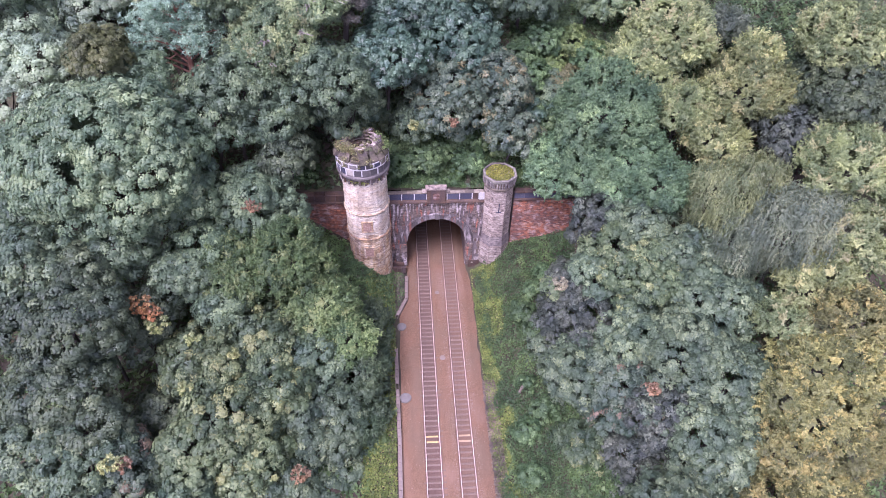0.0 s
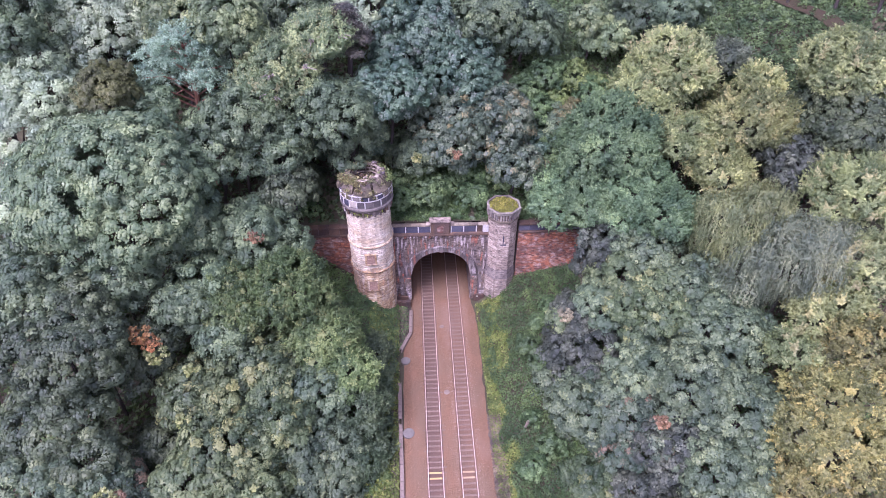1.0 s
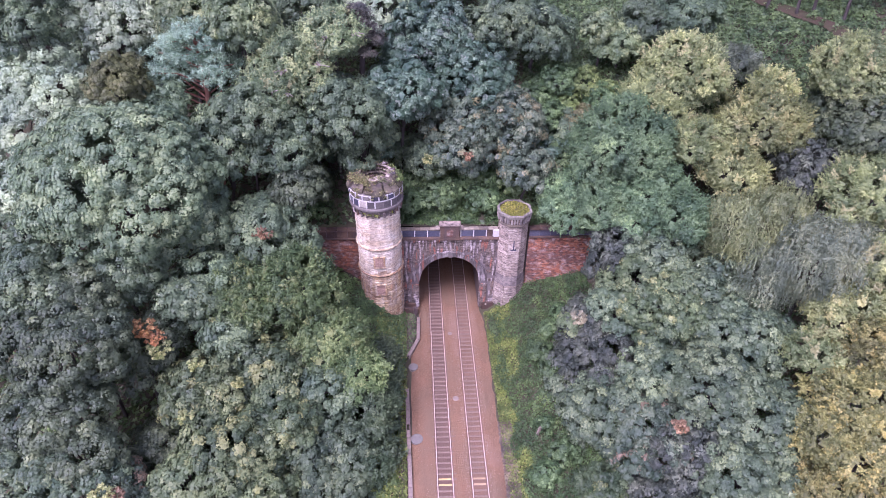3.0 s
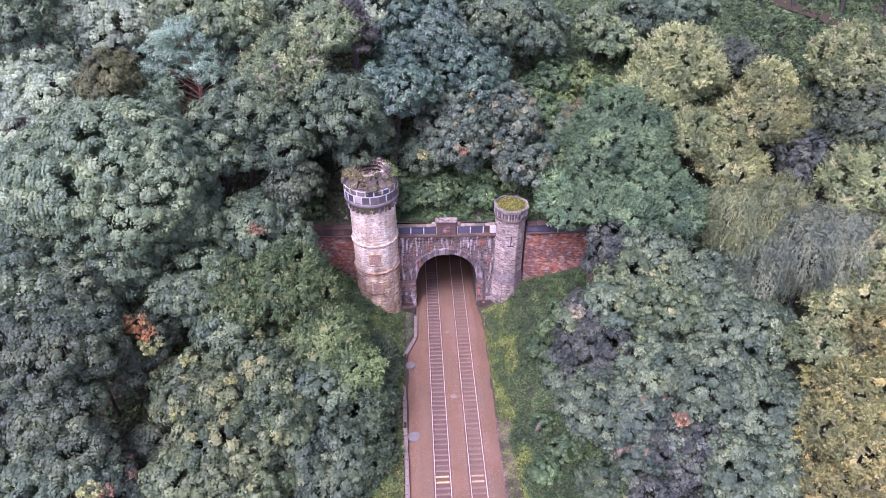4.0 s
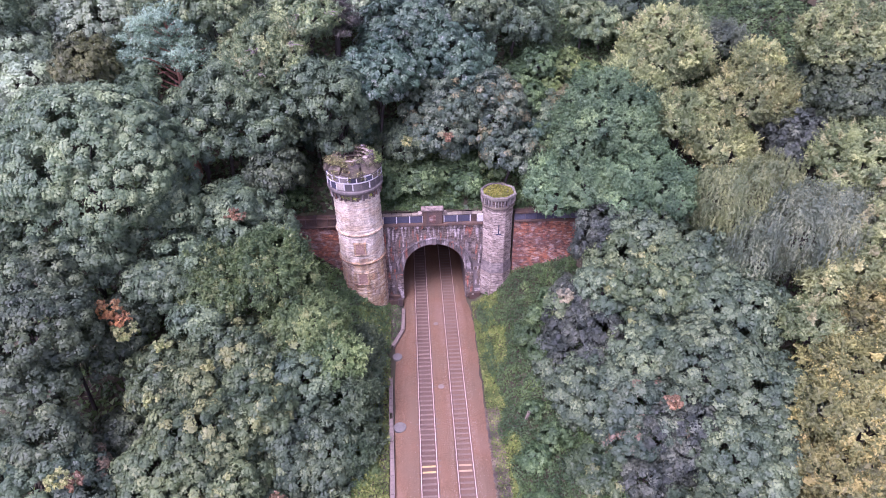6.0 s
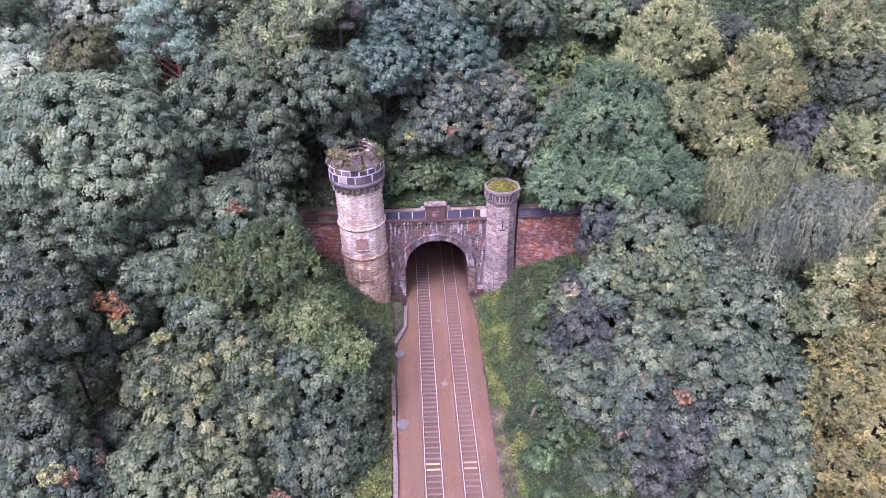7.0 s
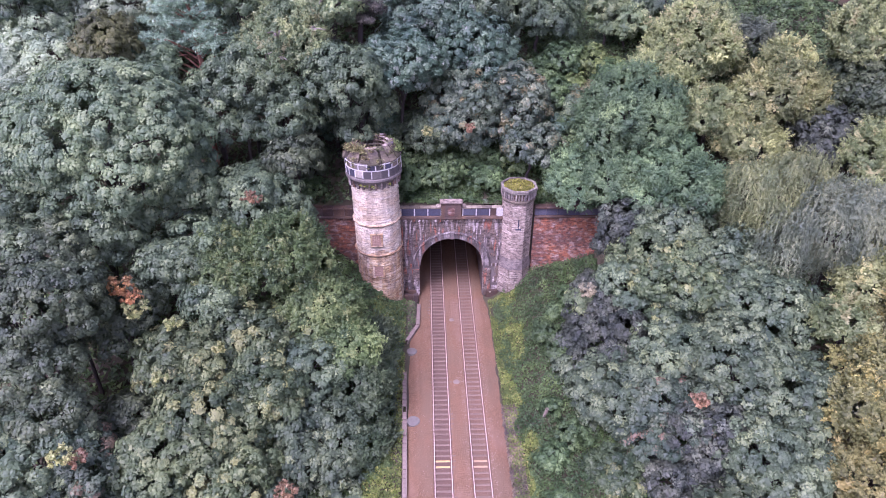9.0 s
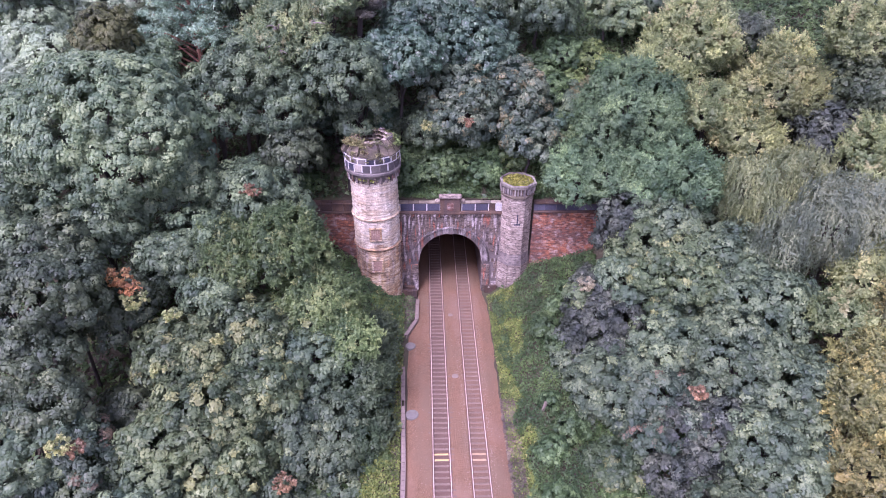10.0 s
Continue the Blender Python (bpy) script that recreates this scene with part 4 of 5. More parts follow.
# solid dark bars stand in for the shade inside the slit
for w, h, zc in ((0.12, 1.3, 10.0), (0.7, 0.12, 9.95)):
    bm = bmesh.new()
    box(bm, -w / 2, w / 2, -flat - 0.035, -flat + 0.1, zc, zc + h)
    part("arrow_slit", bm, SLATE_PANEL, turret)
bm = bmesh.new()
lathe(bm, [(QR - 0.1, 13.3), (QR + 0.1, 13.36), (QR + 0.18, 13.48), (QR + 0.16, 13.62), (QR + 0.02, 13.7)], 8, 0, 0, e8)
part("moulding", bm, GREY_STONE, turret, "pale octagonal moulding")
bm = bmesh.new()
lathe(bm, [(QR - 0.1, 13.68), (QR + 0.01, 13.69), (QR + 0.02, 14.56), (QR - 0.1, 14.57)], 8, 0, 0, e8)
part("corbel_band", bm, SOOT_STONE, turret, "dark band behind the corbels")
bm = bmesh.new()
lathe(bm, [(QR - 0.1, 14.5), (QR + 0.26, 14.56), (QR + 0.3, 14.62), (QR + 0.3, 14.88), (QR + 0.26, 14.95), (QR + 0.02, 14.97), (QR - 0.01, 14.7), (0.1, 14.72)], 8, 0, 0, e8)
part("cap", bm, GREY_RIM, turret, "pale octagonal parapet rim")
SMALL_CORBEL = bevelled(0.15, 0.26, 0.78, 0.05, "corbel", FADED_PANEL)
for k in range(8):
    a = k * math.pi / 4
    for u in (-0.5, -0.17, 0.17, 0.5):
        c = part("corbel", SMALL_CORBEL, None, turret)
        d = (QR + 0.14) * math.cos(e8)
        c.location = (d * math.cos(a) - u * math.sin(a), d * math.sin(a) + u * math.cos(a), 13.76)
        c.rotation_euler = (0, 0, a + math.pi / 2)
r = np.random.default_rng(61)
m = 1600
a, q = r.random(m) * 6.283, np.sqrt(r.random(m)) * (QR - 0.13)
pos = np.stack([QX + q * np.cos(a), QY + q * np.sin(a), 14.76 + 0.12 * r.random(m)], 1)
tagged(new("turret_moss", leaf_mesh("turret_moss", pos, unit(np.array((0, 0, 1.0)) + r.normal(size=(m, 3)) * 0.4), unit(r.normal(size=(m, 3))), np.full(m, 0.2), np.full(m, 0.14), r.random(m), r.random(m), LEAF["moss"])), "yellow-green moss carpet on the turret roof", "moss", kind="stuff")

# ---- beside the track ----
def cover_disc(x, y, r, label, mat=CONCRETE):
    c = tagged(new("inspection_cover"), label, "manhole cover", "covers beside the track")
    c.location = (x, y, 0.0)
    bm = bmesh.new()
    lathe(bm, [(r, -0.1), (r, 0.16), (r - 0.04, 0.2), (r - 0.14, 0.2), (r - 0.14, 0.185)], 28)
    part("ring", bm, mat, c)
    bm = bmesh.new()
    lathe(bm, [(r - 0.15, 0.16), (r - 0.15, 0.205), (r - 0.19, 0.22), (0.01, 0.225)], 28)
    part("lid", bm, mat, c)


cover_disc(-4.42, -21.1, 0.64, "round pale grey concrete chamber cover beside the track")
cover_disc(-4.7, -10.75, 0.56, "round grey concrete chamber cover near the portal")
cover_disc(-0.02, -15.7, 0.34, "small round pale cover between the tracks", PINK_CONCRETE)
cover_disc(-0.12, -5.2, 0.28, "small round pale cover between the tracks", PINK_CONCRETE)


def trough(points, label):
    """Cable trough: two kerbs and lids, laid along points."""
    t = tagged(new("cable_trough"), label, "cable trough", "cable troughs")
    lid = bevelled(0.3, 0.95, 0.07, 0.015, "lid", TROUGH)
    for (x0, y0), (x1, y1) in zip(points, points[1:]):
        d = math.dist((x0, y0), (x1, y1))
        a = math.atan2(y1 - y0, x1 - x0) - math.pi / 2
        m = Matrix.Translation((x0, y0, 0)) @ Matrix.Rotation(a, 4, "Z")
        for s in (-0.17, 0.17):
            bm = bmesh.new()
            box(bm, s - 0.035, s + 0.035, 0, d, -0.12, 0.3, m)
            part("kerb", bm, TROUGH, t)
        for k in range(int(d)):
            p = part("lid", lid, None, t)
            p.matrix_basis = m @ pose(0, k + 0.5 * d / max(int(d), 1), 0.2 + rs.uniform(-0.015, 0.015))


trough([(-5.42, -14.2), (-5.3, -20), (-5.12, -27), (-5.0, -45)], "weathered pale concrete cable trough along the ballast")
trough([(-3.95, -2.2), (-4.05, -6.2), (-5.35, -9.3)], "bent concrete cable trough near the tunnel mouth")
wall = tagged(new("low_wall"), "low brown stone wall at the foot of the tower", "wall")
for k in range(4):
    part("coping_stone", bevelled(0.55, 0.5, 0.9 + 0.12 * (k % 2), 0.04, "coping_stone", BROWN_STONE), None, wall).location = (-6.0 + 0.57 * k, -1.2, 0.0)

post = tagged(new("leaning_post"), "short pale weathered post leaning on the grassy bank", "post")
post.location = (8.2, -21.1, ground(8.2, -21.1) - 0.1)
part("shaft", bevelled(0.26, 0.26, 1.45, 0.04, "shaft", PINK_CONCRETE), None, post).rotation_euler = (0.15, 0.12, 0.3)

# ---- trees ----
NATURE = {
    # leaf length, leaf width, clump radius, droop, upright, lobe size, raggedness
    "chestnut": (0.2, 0.16, 0.85, 0.3, 0.2, 0.31, 0.07), "dark": (0.22, 0.17, 0.8, 0.1, 0.2, 0.35, 0.13),
    "sycamore": (0.22, 0.18, 0.68, 0.05, 0.25, 0.31, 0.16), "hazel": (0.21, 0.13, 0.6, -0.15, 0.2, 0.45, 0.12),
    "lime": (0.2, 0.12, 0.62, -0.25, 0.1, 0.4, 0.1), "weeping": (0.3, 0.07, 0.7, 0.75, 0.0, 0.42, 0.1),
    "fine": (0.2, 0.13, 0.62, -0.12, 0.15, 0.45, 0.1), "needle": (0.3, 0.08, 0.5, -0.05, 0.4, 0.36, 0.1),
    "shrub": (0.22, 0.16, 0.5, 0.0, 0.25, 0.45, 0.15),
}
HABIT = {"chestnut": "chestnut", "dark": "dark", "deep": "dark", "sycamore": "sycamore", "syc_yellow": "sycamore", "syc_red": "dark", "syc_rust": "sycamore",
         "orange_tip": "dark", "hazel": "hazel", "understory": "hazel", "light": "sycamore", "grey": "dark", "ash": "fine", "blue": "sycamore", "variegated": "sycamore",
         "blue_grey": "sycamore", "round": "fine", "lime": "lime", "lime_gold": "lime", "golden": "lime", "silver": "fine", "weeping": "weeping", "willow": "weeping",
         "ivy": "sycamore", "pine": "needle", "yew": "needle", "spruce": "needle", "shrub": "shrub", "shrub_light": "shrub", "shrub_olive": "shrub"}
SKIN = {"understory": "understory", "syc_red": "dark", "syc_rust": "rust", "orange_tip": "deep"}
WORDS = {
    "chestnut": ("broad horse chestnut with pale grey-green domed crown", "tree"), "dark": ("dark green broadleaf tree on the cutting slope", "tree"),
    "deep": ("shaded dark green broadleaf tree on the cutting slope", "tree"),
    "sycamore": ("grey-green sycamore with clustered leaves beside the railway", "tree"), "syc_yellow": ("grey-green sycamore with yellowing leaf tips", "tree"),
    "syc_red": ("dark green tree with a small red-brown patch", "tree"), "syc_rust": ("grey-green sycamore with some rusty leaves", "tree"),
    "orange_tip": ("dark green tree with one orange autumn branch", "tree"), "hazel": ("fresh green hazel bush beside the track", "bush"),
    "understory": ("dark green hazel bush crowding the track verge", "bush"),
    "light": ("light green broadleaf tree among darker woods", "tree"), "grey": ("pale grey-green tree in the distant wood", "tree"),
    "ash": ("light green ash with bare twigs showing", "tree"), "blue": ("blue-green glossy leaved tree above the tunnel", "tree"),
    "variegated": ("dark mottled tree with bronze leaves above the parapet", "tree"), "blue_grey": ("slate-grey leaved tree at the cutting edge", "tree"),
    "round": ("rounded blue-green tree behind the wing wall", "tree"), "lime": ("olive green lime tree with upright sprays", "tree"),
    "lime_gold": ("yellow-olive lime tree turning in early autumn", "tree"), "golden": ("golden yellow ash tree in early autumn", "tree"),
    "silver": ("silvery green tree with fine foliage", "tree"), "weeping": ("pale grey-green weeping birch with hanging sprays", "tree"),
    "willow": ("olive green willow-like tree with feathery hanging sprays", "tree"),
    "ivy": ("ivy-clad dull green tree on the hillside", "tree"), "pine": ("blue-green pine with orange limbs on the hill", "pine tree"),
    "yew": ("dark olive yew tree with dense needles", "yew tree"), "spruce": ("brownish thin spruce on the hill top", "spruce tree"),
    "shrub": ("green shrub on the grassy bank", "shrub"), "shrub_light": ("bright green shrub on the slope", "shrub"),
    "shrub_olive": ("olive yellow shrub on the slope", "shrub"),
}


def leaves_on(name, r, centres, outward, size, nature, material, per, rz=None):
    """Fills sprays round the given centres with leaves."""
    ll, lw, _, droop, upright, _, _ = nature
    n = len(centres)
    idx = np.repeat(np.arange(n), per)
    m = len(idx)
    o = outward[idx]
    d = unit(r.normal(size=(m, 3)) + o * 0.9)
    rad = size[idx][:, None] * (0.45 + 0.6 * r.random((m, 1)))
    pos = centres[idx] + d * rad * np.array((1, 1, 0.8))
    normal = unit(d * 0.7 + np.array((0, 0, 1.0)) * max(upright, 0.0) * 1.6 + r.normal(size=(m, 3)) * 0.38)
    along = unit(d * np.array((1, 1, 0.3)) + np.array((0, 0, -2.2)) * droop + r.normal(size=(m, 3)) * 0.45)
    if droop > 0.5:
        pos[:, 2] -= r.random(m) ** 2 * size[idx] * 2.0
        normal = unit(o * 1.0 + r.normal(size=(m, 3)) * 0.5)
    k = 0.75 + 0.5 * r.random(m)
    cl = r.random(n)
    tone = np.clip(0.5 + 0.42 * (cl[idx] - 0.5) + 0.75 * (r.random(m) - 0.5), 0, 1)
    return leaf_mesh(name, pos, normal, along, ll * k, lw * k, tone, np.clip(cl[idx] + 0.12 * (r.random(m) - 0.5), 0, 1), material)


def chance(cells):
    """A number from 0 to 1 for each row, the same for like rows."""
    return np.modf(np.abs(np.sin(cells @ np.array((12.9898, 78.233, 37.719)))) * 4375.85)[0]


def crown_mesh(kind, R, Rz, seed, dense=1.0, inside=None, low=-0.75):
    """A crown of big lobes, each clothed in small rounded clumps of leaves; its centre is the origin. Returns the mesh and the big lobes."""
    r = np.random.default_rng(seed)
    ll, lw, clump, droop, upright, lobe, ragged = NATURE[HABIT[kind]]
    nl = int((6 + 1.1 * R) * (0.4 / lobe) ** 1.4)
    i = np.arange(nl) + 0.5
    cz = 1 - 1.4 * i / nl
    a = i * 2.399963 + r.random() * 6.28
    flat = np.sqrt(np.maximum(0, 1 - cz**2))
    dirs = unit(np.stack([flat * np.cos(a), flat * np.sin(a), cz], 1) + r.normal(size=(nl, 3)) * 0.15)
    lr = lobe * R * (0.75 + 0.55 * r.random(nl))
    lc = dirs * (R - lr)[:, None] * (1.0 - ragged + 2 * ragged * r.random((nl, 1)))
    lc = np.vstack([lc, [(0, 0, 0.02 * R)]])
    lr = np.append(lr, (0.77 - 0.7 * ragged) * R)
    scale = np.array((1, 1, Rz / R))
    cen, out, of = [], [], []
    for k, (c, q) in enumerate(zip(lc, lr)):
        n = max(8, int(4 * math.pi * q * q / (clump * clump * 1.35)))
        j = np.arange(n) + 0.5
        z = 1 - 2 * j / n
        a = j * 2.399963 + r.random() * 6.28
        d = unit(np.stack([np.sqrt(1 - z * z) * np.cos(a), np.sqrt(1 - z * z) * np.sin(a), z], 1) + r.normal(size=(n, 3)) * 0.45 * clump / q)
        p = c + d * (q + clump * (0.1 + ragged) * r.normal(size=(n, 1)))
        keep = (p[:, 2] > low * R) & (d[:, 2] > -0.6)
        for k2, (c2, q2) in enumerate(zip(lc, lr)):
            if k2 != k:
                keep &= np.linalg.norm(p - c2, axis=1) > q2 * 0.78
        cen.append(p[keep])
        out.append(unit(d[keep] + 0.35 * unit(p[keep])))
        of.append(np.full(keep.sum(), k))
    cen, out, of = np.vstack(cen) * scale, np.vstack(out), np.concatenate(of)
    if inside is not None:
        keep = ~inside(cen)
        cen, out, of = cen[keep], out[keep], of[keep]
    n = len(cen)
    size = clump * (0.78 + 0.55 * r.random(n))
    per = np.maximum(5, (dense * 3.7 * size**2 / (ll * lw * 0.5)).astype(int))
    idx = np.repeat(np.arange(n), per)
    m = len(idx)
    axis = unit(out + np.array((0, 0, 0.45 + 0.4 * upright)))
    o, q = axis[idx], size[idx]
    # leaves cap each clump in rosettes: proud in the middle of each, set back between them, each facing its own way
    ball = unit(r.normal(size=(m, 3))) * (r.random((m, 1)) ** 0.4)
    d = unit(o + 1.02 * ball)
    cell = np.round(d * (1.7 * q / 0.7)[:, None] + r.random((n, 3))[idx])
    twig = chance(cell + 17.0 * r.random((n, 3))[idx].round(3))
    tilt = np.stack([chance(cell + 31.0 * (j + 1) + idx[:, None]) for j in range(3)], 1) - 0.5
    rosette = unit(cell + 0.01)
    away = np.minimum(np.linalg.norm(d - rosette, axis=1) / 0.4, 1.3)
    d = unit(d + 0.45 * rosette)
    reach = 1.05 - 0.1 * away**2 + 0.1 * (r.random(m) - 0.5) + 0.1 * (twig - 0.5)
    pos = cen[idx] + d * np.array((1, 1, 0.85)) * (q * reach)[:, None]
    normal = unit(d + np.array((0, 0, 1.0)) * upright + 0.2 * tilt + r.normal(size=(m, 3)) * 0.13)
    along = unit(d * np.array((1, 1, 0.3)) + np.array((0, 0, -2.2)) * droop + r.normal(size=(m, 3)) * 0.55)
    if droop > 0.5:
        pick = r.integers(0, 9, m)
        strand = unit(r.normal(size=(n, 9, 3)) + out[:, None] * 1.2)[idx, pick]
        twig = r.random((n, 9))[idx, pick]
        pos = cen[idx] + strand * q[:, None] * 0.9 + r.normal(size=(m, 3)) * 0.05
        pos[:, 2] -= r.random(m) * q * 2.2
        normal = unit(out[idx] + (r.normal(size=(n, 9, 3)) * 0.45)[idx, pick] + r.normal(size=(m, 3)) * 0.35)
    if droop < -0.1:
        # shoots that stand out of each clump
        shoots = unit(r.normal(size=(n, 5, 3)) * 0.55 + out[:, None] * 0.9 + np.array((0, 0, 0.75)))
        pick = r.integers(0, 5, m)
        sd = shoots[idx, pick]
        on = r.random(m) < (0.75 if droop < -0.2 else 0.5)
        far = (q * (0.5 + 1.15 * r.random(m)))[:, None]
        pos[on] = (cen[idx] + sd * far + r.normal(size=(m, 3)) * 0.05)[on]
        normal[on] = unit(sd * 0.5 + np.array((0, 0, 0.5)) + (r.normal(size=(n, 5, 3)) * 0.5)[idx, pick] + r.normal(size=(m, 3)) * 0.4)[on]
        along[on] = unit(sd + r.normal(size=(m, 3)) * 0.45)[on]
        twig[on] = r.random((n, 5))[idx, pick][on]
    k = 0.7 + 0.6 * r.random(m)
    cl, bt, lt = r.random(n), r.random(n), r.random(nl + 1)
    tone = np.clip(0.5 + 0.42 * (bt[idx] - 0.5) + 0.42 * (lt[of[idx]] - 0.5) + 0.32 * (twig - 0.5) + 0.15 * (r.random(m) - 0.5), 0, 1)
    turn = np.clip(cl[idx] + 0.16 * (r.random(m) - 0.5), 0, 1)
    # broad inner leaves close each clump, their darker tone painting shade in its depth
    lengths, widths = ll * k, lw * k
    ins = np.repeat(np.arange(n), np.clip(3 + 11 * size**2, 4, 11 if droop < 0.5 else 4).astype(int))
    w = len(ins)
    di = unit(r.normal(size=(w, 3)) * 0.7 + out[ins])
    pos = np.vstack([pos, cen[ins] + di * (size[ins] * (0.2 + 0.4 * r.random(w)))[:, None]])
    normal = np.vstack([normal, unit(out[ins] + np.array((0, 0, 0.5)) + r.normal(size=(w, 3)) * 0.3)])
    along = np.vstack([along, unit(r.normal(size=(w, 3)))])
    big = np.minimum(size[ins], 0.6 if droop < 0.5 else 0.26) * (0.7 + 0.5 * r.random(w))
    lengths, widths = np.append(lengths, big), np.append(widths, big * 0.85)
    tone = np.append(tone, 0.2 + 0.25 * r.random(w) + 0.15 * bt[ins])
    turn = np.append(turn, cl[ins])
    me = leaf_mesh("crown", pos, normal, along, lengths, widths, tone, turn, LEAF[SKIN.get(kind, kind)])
    return me, lc * scale


def trunk_mesh(top, height, lobes, R, seed, material, girth):
    """Tapered trunk with limbs that reach into the lobes; origin at the foot."""
    r = random.Random(seed)
    h = height
    path = [Vector((r.uniform(-.15, .15) * i, r.uniform(-.15, .15) * i, h * i / 5)) for i in range(6)]
    path[0] = Vector((0, 0, -0.6))
    verts, faces = tube(path, [girth * 1.25, girth, girth * 0.85, girth * 0.7, girth * 0.5, girth * 0.25], 8)
    pick = sorted(range(len(lobes) - 1), key=lambda k: r.random())[:9]
    for k in pick:
        end = Vector(lobes[k]) * 0.85 + Vector((0, 0, h))
        s = 0.45 + 0.4 * r.random()
        base = Vector((0, 0, h * s)) if h * s < end.z else Vector((0, 0, max(end.z - 1.0, h * 0.3)))
        mid = base.lerp(end, 0.5) + Vector((r.uniform(-.3, .3), r.uniform(-.3, .3), 0.12 * R))
        v, f = tube([base, mid, end], [girth * 0.4, girth * 0.26, girth * 0.08], 6)
        faces += [tuple(q + len(verts) for q in g) for g in f]
        verts += v
    return mesh_from("trunk", verts, faces, material)


PLAN = []


def tree(kind, x, y, z, R, flat=0.9, patches=(), dense=0.57):
    """Notes a tree whose crown's middle is at (x, y, z)."""
    if "shrub" in kind:
        z = min(z, ground(x, y) + 0.6 * R)
    PLAN.append((kind, x, y, z, R * (0.88 if HABIT[kind] == "lime" else 1.0), flat, patches, dense * (0.72 if kind == "grey" or (kind == "dark" and y > -1) else 0.92)))


def grow(s, kind, x, y, z, R, flat, patches, dense):
    """Builds a tree, rooted in the ground below its crown; no leaves grow deep inside a neighbour's crown."""
    low = ground(x, y) - 0.1
    foot = min(low, z - R * 0.5)
    label, category = WORDS[kind]
    name = {"shrub": "shrub", "bush": "bush", "pine tree": "pine_tree", "yew tree": "yew_tree", "spruce tree": "spruce_tree"}.get(category, "tree")
    t = tagged(new(name), label, category, "trees of the wooded cutting" if "shrub" not in kind else "shrubs on the banks")
    t.location = (x, y, foot)
    if kind in ("pine", "spruce"):
        conifer(t, kind, z - foot, R, s)
        return t
    near = [] if "shrub" in kind else [(qx - x, qy - y, qz - z, q) for k2, qx, qy, qz, q, *_ in PLAN if k2 not in ("pine", "spruce") and (qx, qy, qz) != (x, y, z) and math.dist((x, y, z), (qx, qy, qz)) < R + q]

    def inside(p):
        hit = p[:, 2] < foot - z + 0.2
        for dx, dy, dz, q in near:
            hit |= ((p[:, 0] - dx) ** 2 + (p[:, 1] - dy) ** 2 + ((p[:, 2] - dz) / 0.9) ** 2) < (q * 0.75) ** 2
        return hit

    me, lobes = crown_mesh(kind, R, R * flat, s, dense, inside, -0.5 if dense > 0.5 else -0.3)
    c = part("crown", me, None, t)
    c.location = (0, 0, z - foot)
    part("trunk", trunk_mesh(z, z - foot, lobes, R, s, BARK, 0.06 + 0.035 * R), None, t)
    if kind == "ash":
        r = random.Random(s)
        verts, faces = [], []
        for k in range(3):
            a = -1.5 + 0.9 * k + r.uniform(-0.2, 0.2)
            base = Vector((0, 0, z - foot - 0.3 * R))
            fork = base + Vector((math.cos(a) * R * 0.7, math.sin(a) * R * 0.7, 0.55 * R))
            limbs = [([base, base.lerp(fork, 0.5) + Vector((0, 0, 0.15 * R)), fork], (0.16, 0.13, 0.1))]
            for _ in range(4):
                tip = fork + Vector((math.cos(a + r.uniform(-0.8, 0.8)) * R * r.uniform(0.25, 0.55), math.sin(a + r.uniform(-0.8, 0.8)) * R * r.uniform(0.25, 0.55), R * r.uniform(0.0, 0.35)))
                limbs.append(([fork, fork.lerp(tip, 0.5) + Vector((0, 0, 0.08 * R)), tip], (0.09, 0.06, 0.025)))
            for path, radii in limbs:
                v, f = tube(path, radii, 5)
                faces += [tuple(i + len(verts) for i in g) for g in f]
                verts += v
        part("bare_limb", mesh_from("bare_limb", verts, faces, PALE_BARK), None, t, "bare pale grey limbs")
    for skin, dx, dy, dz, q, word in patches:
        r = np.random.default_rng(s + 500)
        n = int(12 + 16 * q * q)
        d = unit(r.normal(size=(n, 3)))
        cen = d * 0.9 * q * np.cbrt(r.random((n, 1))) * np.array((1, 1, 0.7)) + r.normal(size=(n, 3)) * 0.03
        b = part("autumn_branch", leaves_on("autumn_branch", r, cen, unit(d + np.array((0, -0.5, 1))), np.full(n, 0.26), NATURE["sycamore"], LEAF[skin], 17), None, t, word)
        b["kind"] = "stuff"
        b.location = (dx, dy, z - foot + dz)
    return t


